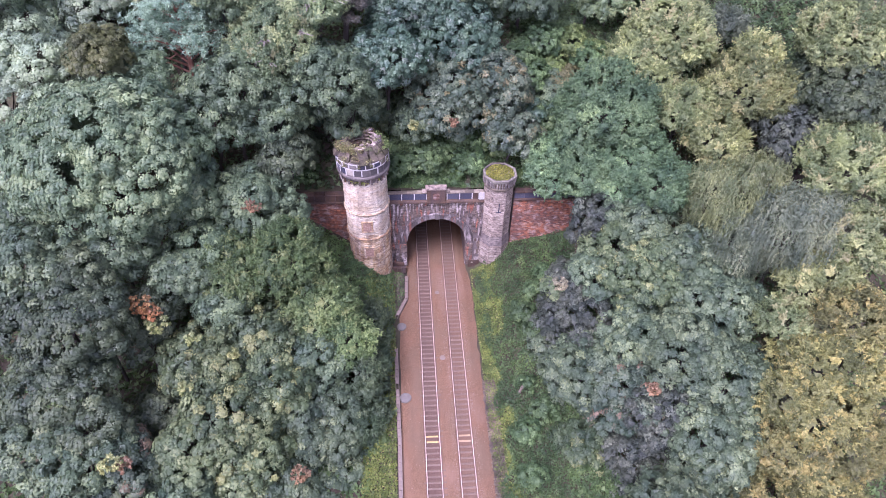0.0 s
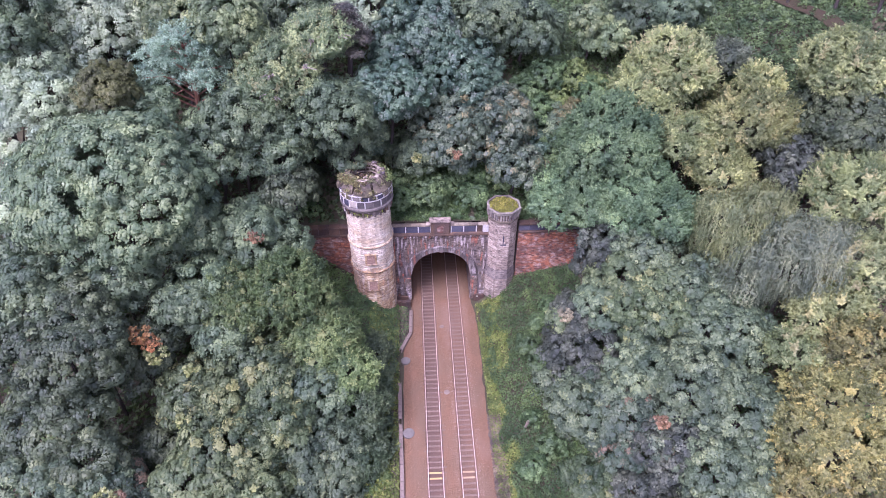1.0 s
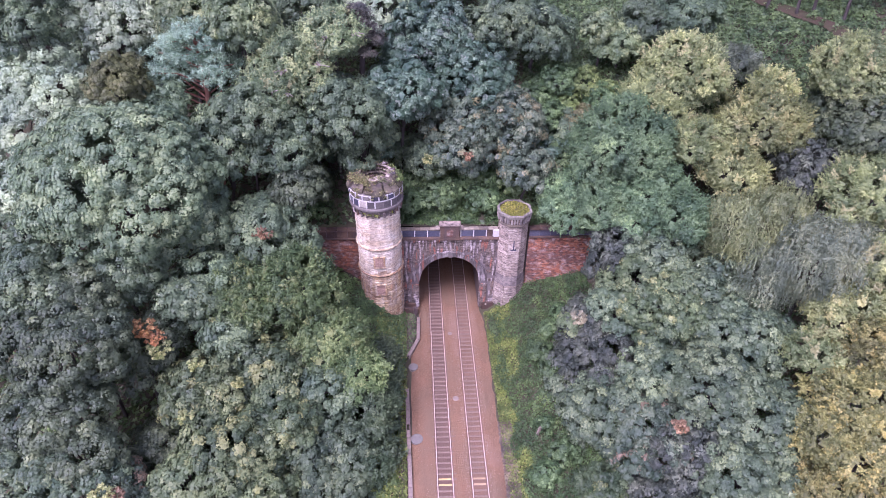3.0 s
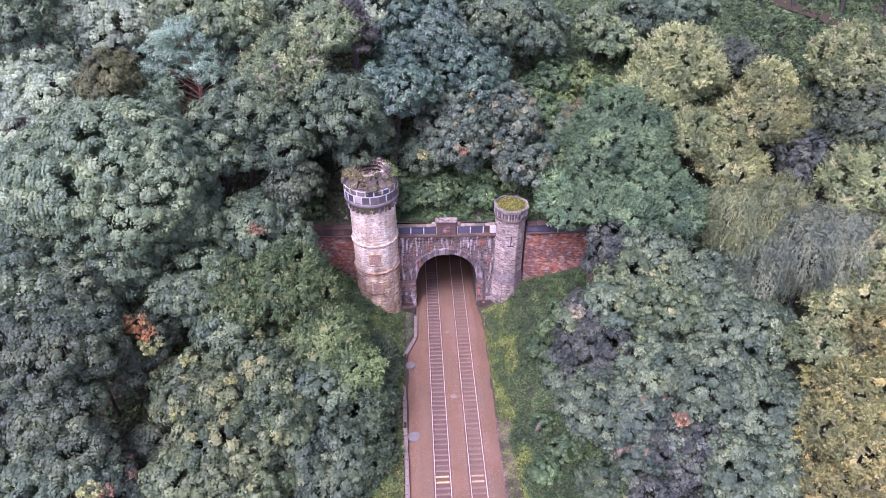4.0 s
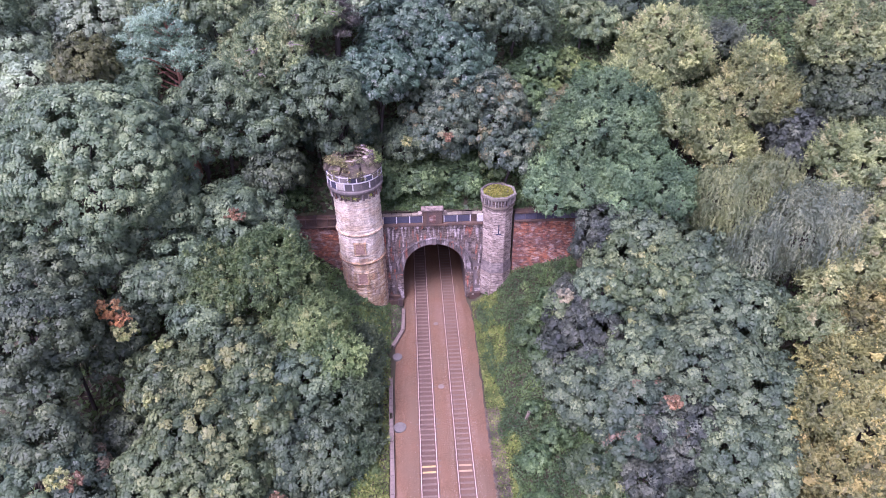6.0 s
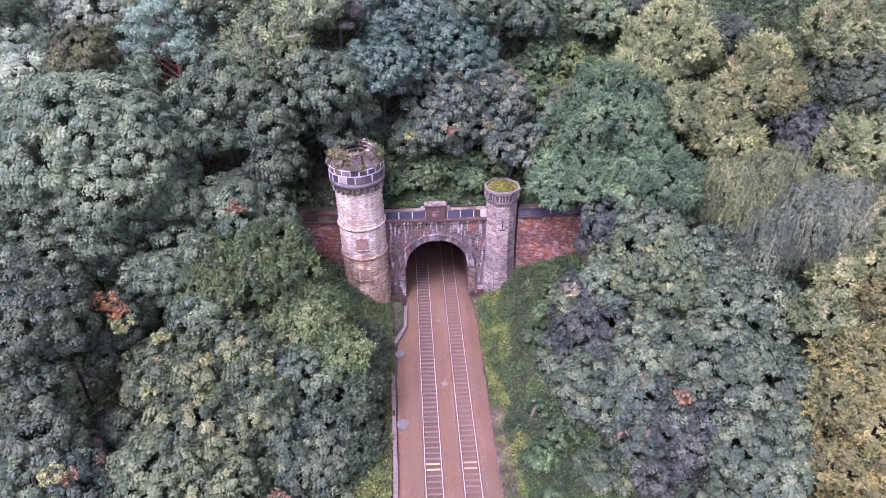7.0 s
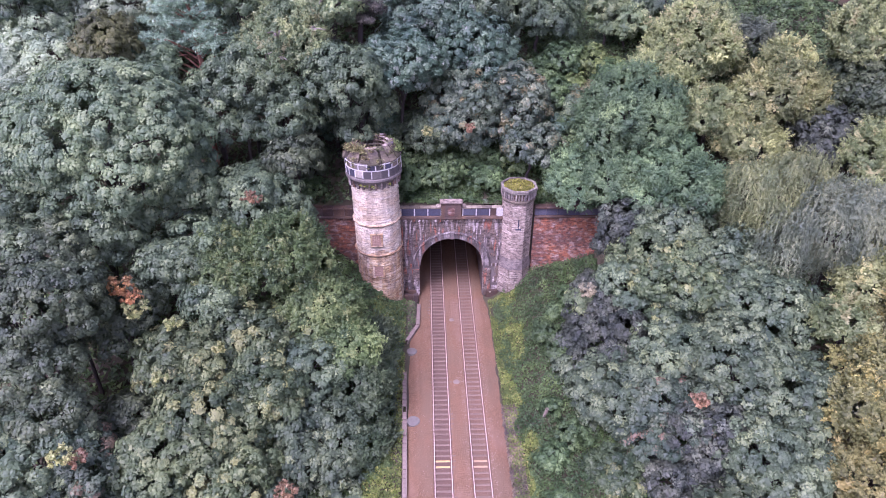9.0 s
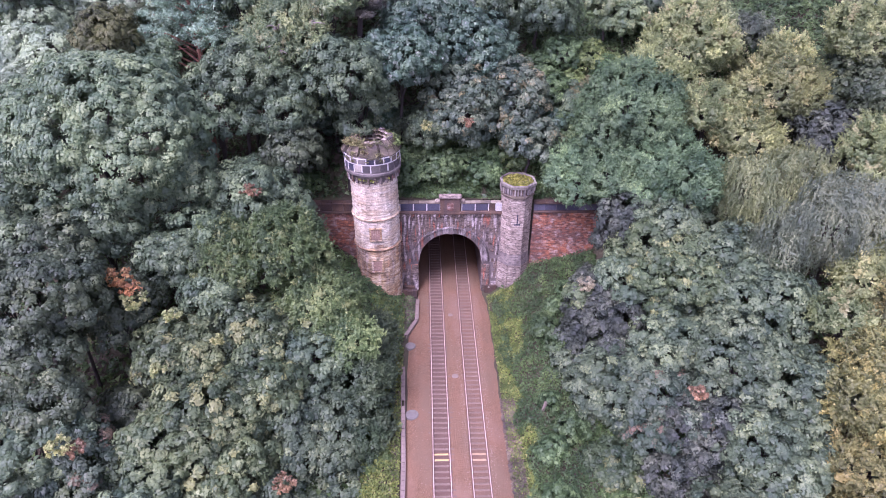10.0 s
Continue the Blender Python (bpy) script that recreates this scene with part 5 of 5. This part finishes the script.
def conifer(t, kind, h, R, s):
    """Whorls of limbs with needle tufts; a pine carries its needles on top and shows its lower limbs."""
    r = np.random.default_rng(s)
    pine = kind == "pine"
    cen, size = [], []
    top = h + R * 0.7
    v, f = tube([Vector((0, 0, -0.6)), Vector((0.1, 0, h * 0.5)), Vector((0.5, -0.4, h * 0.8)), Vector((-0.1, 0.1, top))], [0.5, 0.38, 0.28, 0.06], 8)
    verts, faces = list(v), list(f)
    count = 30 if pine else 34
    for k in range(count):
        u = k / count
        z = h - R * (0.75 if pine else 0.9) + (top - h + R * (0.75 if pine else 0.9)) * u
        a = k * 2.4 + r.random()
        reach = R * (1.05 - 0.5 * u * u) * (0.6 + 0.4 * r.random()) if pine else R * (1.1 - u) * (0.8 + 0.3 * r.random())
        bare = pine and u < 0.24
        end = Vector((math.cos(a) * reach, math.sin(a) * reach, z + (0.2 if pine else -0.2) * reach))
        base = Vector((0.25 * u, -0.2 * u, z - 0.25 * reach))
        v, f = tube([base, base.lerp(end, 0.55) + Vector((0, 0, 0.1 * reach)), end], [0.13 if pine else 0.12, 0.08, 0.03], 6)
        faces += [tuple(q + len(verts) for q in g) for g in f]
        verts += v
        if bare and math.cos(a + 0.9) > -0.2:
            # an open side where the limbs lie bare
            continue
        for w in np.linspace(0.85 if bare else (0.4 if pine else 0.2), 1.08, 4 if bare else 9):
            p = base.lerp(end, w)
            for _ in range(6):
                cen.append((p.x + r.normal() * 0.15 * R, p.y + r.normal() * 0.15 * R, p.z + 0.15 + r.normal() * 0.1))
    cen = np.array(cen)
    o = unit(cen * np.array((0.15, 0.15, 0)) + np.array((0, 0, 1.0)))
    part("crown", leaves_on("crown", r, cen, o, np.full(len(cen), 0.5), NATURE["needle"], LEAF[kind], 24), None, t)
    part("trunk", mesh_from("trunk", verts, faces, PINE_BARK if pine else BARK), None, t, "orange flaking bark" if pine else "")


tree("chestnut", -33.0, -8.5, 23.1, 8.8)
tree("dark", -40.3, -13.9, 20.1, 3.6)
tree("deep", -34.0, -19.5, 18.3, 2.8)
tree("chestnut", -27.7, -8.5, 19.1, 4.6)
tree("dark", -38.0, -18.6, 19.0, 4.0)
tree("dark", -32.0, -14.9, 17.4, 3.6)
tree("dark", -22.8, -17.7, 11.8, 2.3)
tree("syc_red", -21.0, -6.2, 15.0, 5.6, patches=(("red", 1.3, -3.8, 3.8, 1.04, "red-brown dying leaves"),))
tree("dark", -24.7, -0.3, 23.2, 4.5)
tree("hazel", -22.0, -13.8, 13.4, 4.1)
tree("hazel", -16.5, -13.1, 14.1, 4.2)
tree("hazel", -13.6, -15.2, 9.3, 4.0)
tree("hazel", -10.9, -17.7, 6.8, 3.3)
tree("hazel", -12.4, -14.6, 9.9, 1.9)
tree("understory", -9.4, -20.2, 3.6, 2.9)
tree("dark", -25.0, -12.9, 14.9, 3.2)
tree("dark", -26.5, -15.6, 14.3, 3.1)
tree("syc_yellow", -24.5, -21.6, 8.2, 4.1, patches=(("yellow", 0.7, -1.8, 5.8, 0.78, "pale yellow leaves"), ("yellow", 0.1, -5.2, 3.0, 0.65, "pale yellow leaves"),))
tree("syc_yellow", -19.7, -18.7, 8.0, 4.2, patches=(("yellow", -1.0, -4.2, 3.1, 0.65, "yellow leaves"),))
tree("syc_yellow", -17.8, -22.9, 5.4, 4.7)
tree("syc_yellow", -21.9, -26.2, 5.6, 4.5)
tree("sycamore", -14.4, -19.6, 5.6, 4.0)
tree("deep", -33.8, -23.1, 15.6, 4.6)
tree("deep", -28.6, -24.8, 4.6, 2.7)
tree("deep", -36.1, -23.4, 16.6, 3.8)
tree("orange_tip", -30.2, -19.2, 11.9, 3.5, patches=(("orange", 1.6, -1.8, 4.4, 1.17, "orange autumn leaves"), ("orange", 2.4, -2.1, 3.4, 0.91, "orange autumn leaves"), ("yellow", 3.0, -2.8, 2.7, 1.17, "yellow autumn leaves"),))
tree("deep", -35.7, -26.5, 11.1, 4.7)
tree("deep", -32.6, -29.3, 9.3, 3.0)
tree("sycamore", -13.3, -24.4, 1.3, 4.8, patches=(("red", -1.2, -6.8, 1.5, 1.04, "rust-red leaves"),))
tree("light", -25.0, -29.6, 5.0, 3.4)
tree("syc_yellow", -19.8, -28.7, 2.4, 3.8)
tree("sycamore", -33.6, -31.2, 6.8, 4.4)
tree("syc_rust", -30.3, -31.2, 5.9, 3.3, patches=(("red", 1.8, -2.1, 3.5, 0.78, "rust-red leaves"), ("yellow", 0.7, -2.3, 4.0, 1.04, "pale yellow leaves"),))
tree("sycamore", -36.9, -30.4, 8.9, 3.9)
tree("understory", -9.8, -24.7, 0.6, 2.8)
for x, y, z, R in ((-8.1, -11.6, 3.0, 1.9), (-7.9, -14.3, 2.3, 1.8), (-8.0, -17.2, 1.9, 1.9), (-7.8, -20.6, 1.1, 1.7), (-7.7, -23.6, 0.6, 1.6)):
    tree("understory", x, y, z, R)
tree("shrub_light", -7.3, -26.0, -1.3, 1.8)
tree("pine", -27.9, 6.3, 30.3, 5.5)
tree("dark", -31.0, 0.9, 27.9, 2.9)
tree("yew", -33.8, -1.2, 31.0, 3.0)
tree("grey", -45.0, 6.2, 25.8, 6.1)
tree("grey", -45.8, 0.1, 23.2, 5.0)
tree("grey", -42.6, -9.1, 20.9, 4.9)
tree("grey", -44.8, 13.8, 27.7, 5.6, patches=(("red", 1.4, -4.4, 0.1, 1.17, "red-brown dying leaves"),))
tree("grey", -38.4, 13.9, 31.6, 6.2)
tree("grey", -44.5, 13.3, 31.9, 5.5)
tree("grey", -46.6, 7.5, 29.2, 4.9)
tree("dark", -46.3, 8.9, 33.7, 5.3)
tree("light", -30.6, 12.9, 33.4, 4.3)
tree("light", -22.7, 6.9, 34.6, 4.2)
tree("ash", -17.5, 4.2, 29.9, 4.2)
tree("ash", -19.6, 2.3, 28.2, 3.1)
tree("ash", -13.2, 6.0, 32.9, 3.5)
tree("dark", -21.9, 0.6, 26.3, 4.3)
tree("dark", -18.5, 0.5, 23.1, 4.4)
tree("deep", -17.0, -2.5, 19.5, 2.9)
tree("dark", -11.7, 2.2, 26.1, 4.4)
tree("dark", -10.0, 3.2, 23.5, 3.7)
tree("dark", -10.6, 2.4, 20.8, 2.5)
tree("spruce", -10.5, 7.7, 34.2, 2.6)
tree("blue", -2.9, 13.3, 30.0, 5.8)
tree("blue", -5.6, 6.2, 26.4, 4.5)
tree("blue", 2.5, 11.2, 26.5, 5.4)
tree("variegated", 1.6, 7.1, 20.7, 5.6, patches=(("red", 0.2, -5.8, 0.7, 0.65, "red-brown leaves"),))
tree("variegated", 7.0, 7.8, 22.0, 4.4)
tree("variegated", 8.8, 3.6, 18.1, 3.3)
tree("dark", -2.9, 4.9, 18.8, 2.8, patches=(("yellow", -0.0, -3.5, 2.2, 0.72, "yellow leaves"),))
tree("shrub", -1.3, 3.2, 16.9, 2.3)
tree("shrub", -5.0, 2.7, 17.1, 1.8)
tree("shrub", 4.0, 2.8, 17.0, 2.0)
tree("dark", 10.9, 16.8, 29.5, 4.7)
tree("dark", 6.2, 15.8, 31.2, 4.3)
tree("shrub_light", 17.1, 13.3, 25.2, 2.2)
tree("shrub", 13.6, 13.8, 26.1, 2.5)
tree("shrub", 11.0, 12.6, 25.1, 2.2)
tree("shrub", 12.2, 10.6, 22.6, 2.3)
tree("shrub_light", 14.9, 11.6, 22.9, 1.6)
tree("shrub_olive", 16.3, 9.7, 22.2, 2.1)
tree("shrub", 19.2, 11.5, 24.7, 2.2)
tree("shrub_light", 19.9, 12.3, 26.5, 1.7)
tree("shrub", 13.7, 6.5, 21.0, 2.1)
tree("light", 21.4, 15.4, 29.0, 3.1)
tree("light", 19.1, 15.9, 31.0, 2.4)
tree("dark", 26.6, 17.5, 31.5, 4.9)
tree("dark", 28.8, 14.4, 33.2, 3.9)
tree("lime", 27.1, 7.4, 28.1, 6.1)
tree("lime", 24.1, 6.7, 25.0, 4.8)
tree("lime", 27.9, 1.7, 22.5, 4.2)
tree("willow", 34.0, -8.5, 20.1, 3.1)
tree("lime_gold", 35.2, 2.4, 24.5, 5.4)
tree("lime_gold", 31.0, -2.0, 21.1, 4.1)
tree("silver", 34.2, 9.0, 29.0, 2.3)
tree("lime_gold", 36.4, 4.2, 27.8, 2.8)
tree("round", 19.5, 1.6, 22.1, 5.9)
tree("round", 14.5, 1.0, 15.0, 4.3)
tree("round", 22.1, -1.7, 18.4, 4.3)
tree("round", 17.4, -2.0, 16.8, 3.7)
tree("ivy", 44.3, 2.5, 25.0, 4.8)
tree("lime", 44.5, 1.7, 30.4, 5.7)
tree("blue_grey", 39.7, -1.8, 21.2, 3.8)
tree("ivy", 44.9, -2.4, 26.3, 4.9)
tree("lime", 43.2, -8.3, 21.4, 5.3)
tree("round", 24.5, -6.4, 17.4, 3.8)
tree("willow", 30.7, -9.1, 17.8, 4.5)
tree("round", 21.3, -3.5, 15.7, 3.2)
tree("weeping", 35.7, -13.7, 17.5, 4.8)
tree("weeping", 32.4, -13.4, 15.4, 4.0)
tree("weeping", 38.9, -13.8, 18.2, 3.5)
tree("blue_grey", 18.4, -6.3, 12.8, 3.6)
tree("sycamore", 22.3, -8.0, 13.4, 4.4)
tree("syc_yellow", 22.8, -12.2, 9.7, 5.4)
tree("syc_yellow", 20.0, -10.2, 12.1, 3.7)
tree("blue_grey", 15.7, -13.9, 5.1, 4.4)
tree("blue_grey", 14.7, -11.9, 7.4, 3.2, patches=(("tan", -2.0, -2.5, 3.3, 1.04, "pale tan dry leaves"),))
tree("blue_grey", 13.8, -14.2, 3.0, 3.1)
tree("sycamore", 17.7, -11.3, 9.1, 3.6)
tree("light", 13.3, -12.3, 7.8, 1.6)
tree("sycamore", 29.2, -16.1, 9.6, 5.2)
tree("sycamore", 26.8, -12.0, 11.7, 4.4)
tree("sycamore", 21.3, -17.9, 5.3, 4.8)
tree("sycamore", 25.3, -21.9, 6.8, 5.2)
tree("sycamore", 15.2, -20.2, 2.3, 4.7)
tree("syc_rust", 19.7, -23.0, 1.9, 5.3, patches=(("red", 0.5, -3.0, 5.3, 0.91, "rust-brown leaves"),))
tree("blue_grey", 22.6, -25.7, 2.4, 4.6)
tree("sycamore", 29.1, -24.6, 6.0, 4.7)
tree("sycamore", 26.0, -29.3, 2.7, 5.1)
tree("blue_grey", 19.4, -27.8, -1.5, 4.1)
tree("syc_yellow", 14.2, -26.6, -1.8, 3.5)
tree("sycamore", 12.7, -16.2, 0.7, 3.1)
tree("lime", 41.9, -15.9, 17.5, 4.4)
tree("lime_gold", 38.5, -18.3, 13.6, 4.4)
tree("lime", 34.3, -21.3, 11.4, 3.0)
tree("golden", 39.4, -22.6, 12.6, 4.6)
tree("golden", 35.6, -24.7, 9.9, 3.7)
tree("golden", 37.4, -26.8, 10.5, 4.7)
tree("golden", 35.2, -30.2, 8.3, 4.5)
tree("golden", 36.7, -32.1, 6.4, 4.7)
tree("golden", 32.5, -28.8, 8.3, 3.0)
tree("golden", 32.7, -31.6, 4.5, 3.6)
tree("golden", 35.0, -33.6, 4.0, 3.5)
tree("shrub", 8.0, -24.4, -3.5, 2.1)
tree("sycamore", -11.6, -28.8, -3.2, 3.9)
tree("sycamore", -16.6, -30.6, -2.2, 4.0)
tree("light", -21.0, -32.0, -0.1, 3.3)
tree("sycamore", -26.2, -32.8, 1.5, 4.1)
tree("deep", -31.1, -33.6, 2.9, 3.9)
tree("shrub_light", -6.4, -28.8, -4.4, 2.1)
tree("sycamore", 12.8, -29.8, -5.3, 3.6)
tree("blue_grey", 18.3, -31.3, -4.8, 4.2)
tree("sycamore", 24.8, -32.9, -2.6, 5.0)
tree("shrub", 8.1, -28.2, -5.5, 2.4)
tree("shrub", 6.8, -30.1, -7.2, 2.4)
tree("golden", 31.6, -34.6, -0.1, 4.1)
tree("golden", 35.2, -35.5, 1.1, 4.5)

parapet_row = random.Random(8)
for k in range(22):
    x = -7.0 + 1.15 * k
    y = parapet_row.uniform(5.6, 7.2)
    tree(parapet_row.choice(("shrub", "shrub_light", "shrub")), x, y - 1.0, ground(x, y - 1.0) + parapet_row.uniform(0.2, 0.6), parapet_row.uniform(1.0, 1.5))

for x, y, q in ((-15.6, 2.1, 1.3), (-16.8, 2.4, 1.6)):
    tree("shrub", x, y, ground(x, y) + 0.4 * q, q)
for x, y, q in ((-16.4, 3.6, 2.6), (-18.5, 4.5, 3.0)):
    tree("deep", x, y, ground(x, y) + 0.9 * q, q)

# dark growth under the trees above the parapet, and weeds on the bank
slope_row = random.Random(5)
for k in range(15):
    x = -15 + 2.3 * k
    y = slope_row.uniform(6.5, 9.5)
    tree("dark" if k % 3 else "blue", x, y, ground(x, y) + slope_row.uniform(0.1, 0.9), slope_row.uniform(2.0, 2.7))
for x, y, q in ((9.6, -11.5, 1.5), (11.2, -8.5, 1.0), (10.9, -14.0, 1.3), (9.0, -20.5, 0.9), (8.2, -26.0, 1.3), (10.2, -24.0, 1.5), (12.9, -6.0, 0.8), (8.3, -31.0, 1.4)):
    tree("shrub", x, y, ground(x, y) + 0.45 * q, q)

# woods that go on behind the hill and round the view
wood = random.Random(11)
for k in range(40):
    x, y = -72 + 8.0 * (k % 10) + wood.uniform(-2.5, 2.5), 17 + 7.5 * (k // 10) + wood.uniform(-2, 2)
    if x > -8 and y < 24:
        continue
    tree(wood.choice(("grey", "dark", "light", "grey")), x, y, ground(x, y) + 7.5, wood.uniform(4.5, 6.0), dense=0.2)
for k in range(14):
    x, y = wood.uniform(10, 70), wood.uniform(30, 48)
    tree(wood.choice(("grey", "dark", "dark", "blue", "light")), x, y, ground(x, y) + 8, wood.uniform(4.5, 6.0), dense=0.12)
for k in range(14):
    side = wood.choice((-1, 1))
    x, y = side * wood.uniform(9, 42), wood.uniform(-46, -35)
    tree("dark" if side < 0 else "sycamore", x, y, ground(x, y) + 5, wood.uniform(3.8, 4.8), dense=0.12)
for side, kind in ((-1, "grey"), (1, "lime")):
    for y in (-30, -20, -8, 4, 16):
        x = side * wood.uniform(48, 56)
        tree(kind, x, y, ground(x, y) + 9, wood.uniform(4.5, 6), dense=0.12)

# tall trees along the dirt path at the top of the clearing
for x, y in ((42.2, 21.6), (45.2, 19.4), (47.4, 19.6), (50.5, 17.5)):
    tree("dark", x, y, ground(x, y) + 12.5, 3.8, dense=0.4)
pv = []
for k in range(25):
    x, y = 36 + 0.75 * k, 28.3 - 0.72 * k
    for s in (-0.8, 0, 0.8):
        pv.append((x + s * 0.6, y + s * 0.75, ground(x + s * 0.6, y + s * 0.75) + 0.32 + 0.1 * noise.noise((x, y, s))))
pf = [(3 * k + i, 3 * k + i + 1, 3 * k + i + 4, 3 * k + i + 3) for k in range(24) for i in range(2)]
tagged(new("dirt_path", mesh_from("dirt_path", pv, pf, DIRT)), "brown leaf-littered dirt path above the clearing", "path", kind="structure")

for n, row in enumerate(PLAN):
    grow(n + 1, *row)


# ---- undergrowth ----
def cover(name, label, category, skin, count, x0, x1, y0, y1, size, seed, height=0.12, skip=None):
    """A loose sheet of low leaves on the ground."""
    r = np.random.default_rng(seed)
    x, y = r.uniform(x0, x1, count), r.uniform(y0, y1, count)
    z = np.array([ground(a, c) + 0.25 * noise.noise((a * 0.3, c * 0.3, 0.0)) for a, c in zip(x, y)])
    tuft = np.array([noise.noise((a * 0.9, c * 0.9, 5.0)) for a, c in zip(x, y)])
    ok = np.ones(count, bool) if skip is None else ~np.array([skip(a, c) for a, c in zip(x, y)])
    pos = np.stack([x, y, z - 0.1 + height * (0.4 + r.random(count) * 1.5) * (1 + 1.6 * np.clip(tuft, -0.5, 1))], 1)[ok]
    m = len(pos)
    normal = unit(np.array((0, -0.25, 1.0)) + r.normal(size=(m, 3)) * 0.5)
    along = unit(r.normal(size=(m, 3)))
    k = size * (0.6 + 0.8 * r.random(m))
    tone = np.clip(0.5 + 0.5 * tuft[ok] + 0.5 * (r.random(m) - 0.5), 0, 1)
    ob = new(name, leaf_mesh(name, pos, normal, along, k, k * 0.6, tone, r.random(m), LEAF[skin]))
    return tagged(ob, label, category, kind="stuff")


clear = lambda a, c: abs(a) < 17 and -0.3 < c < 0.9
cover("bank_grass", "yellow-green grass along the foot of the cutting bank", "grass", "grass", 30000, 4.5, 9.0, -48, -0.9, 0.24, 31, skip=lambda a, c: (a - 6.5) / 1.4 + 3.2 * noise.noise((a * 0.5, c * 0.3, 1.0)) > 0)
cover("bank_weeds", "green weeds and nettles on the cutting bank", "weeds", "fern", 62000, 4.9, 18, -48, -0.4, 0.23, 32, 0.3, lambda a, c: clear(a, c) or (5.7 - a) / 1.2 - 3.2 * noise.noise((a * 0.5, c * 0.3, 1.0)) > 0)
cover("cutting_grass", "rough grass on the far stretch of the cutting bank", "grass", "fern", 14000, 4.6, 13, -80, -47, 0.32, 44, 0.2)
cover("cutting_weeds", "rough weeds on the far stretch of the cutting verge", "weeds", "fern", 14000, -14, -5.4, -80, -47, 0.32, 45, 0.2)
cover("verge_grass", "yellow-green grass beside the concrete trough", "grass", "grass", 19000, -9, -5.45, -48, -4.0, 0.24, 33, 0.2)
cover("hill_grass", "green grass behind the portal parapet", "grass", "fern", 9000, -6.2, 14, 0.85, 3.4, 0.28, 34)
cover("hill_weeds", "green weeds on the slope behind the portal parapet", "weeds", "fern", 14000, -6.2, 15, 2.0, 8.0, 0.28, 43, 0.25)
cover("hill_undergrowth", "green undergrowth on the wooded hillside", "undergrowth", "shrub", 50000, -50, 60, 1.0, 32, 0.5, 35, 0.2, clear)
cover("clearing_bramble", "dense dark green bramble in the hillside clearing", "bramble", "shrub", 80000, 10, 54, 8, 34, 0.36, 39, 0.25)
cover("bank_undergrowth", "dark undergrowth below the cutting trees", "undergrowth", "fern", 20000, -50, -8, -46, -0.5, 0.55, 36, 0.2)
cover("slope_undergrowth", "dark undergrowth below the cutting trees", "undergrowth", "fern", 17000, 12, 52, -46, -0.5, 0.55, 37, 0.2)
cover("dry_bramble", "dry brown bramble strip along the ballast edge", "bramble", "bramble", 6500, 4.25, 5.7, -46, -19, 0.24, 38)
cover("foot_weeds", "brown and green weeds at the foot of the tower", "weeds", "bramble", 2500, -6.2, -4.15, -9, -0.6, 0.26, 41, skip=lambda a, c: a > -3.9 - 1.05 * max(0, -5 - c) / 4 - 0.35)
cover("foot_grass", "green weeds at the foot of the tower", "weeds", "fern", 2500, -6.4, -4.3, -9, -0.6, 0.26, 42, skip=lambda a, c: a > -3.9 - 1.05 * max(0, -5 - c) / 4 - 0.4)
cover("tower_bank_weeds", "rough weeds on the bank below the round tower", "weeds", "fern", 12000, -15, -5.6, -13, -0.9, 0.24, 46, 0.25)
cover("verge_weeds", "brown and rust-red dry weeds along the trough", "weeds", "bramble", 1500, -6.3, -5.55, -40, -9, 0.2, 47, 0.14)
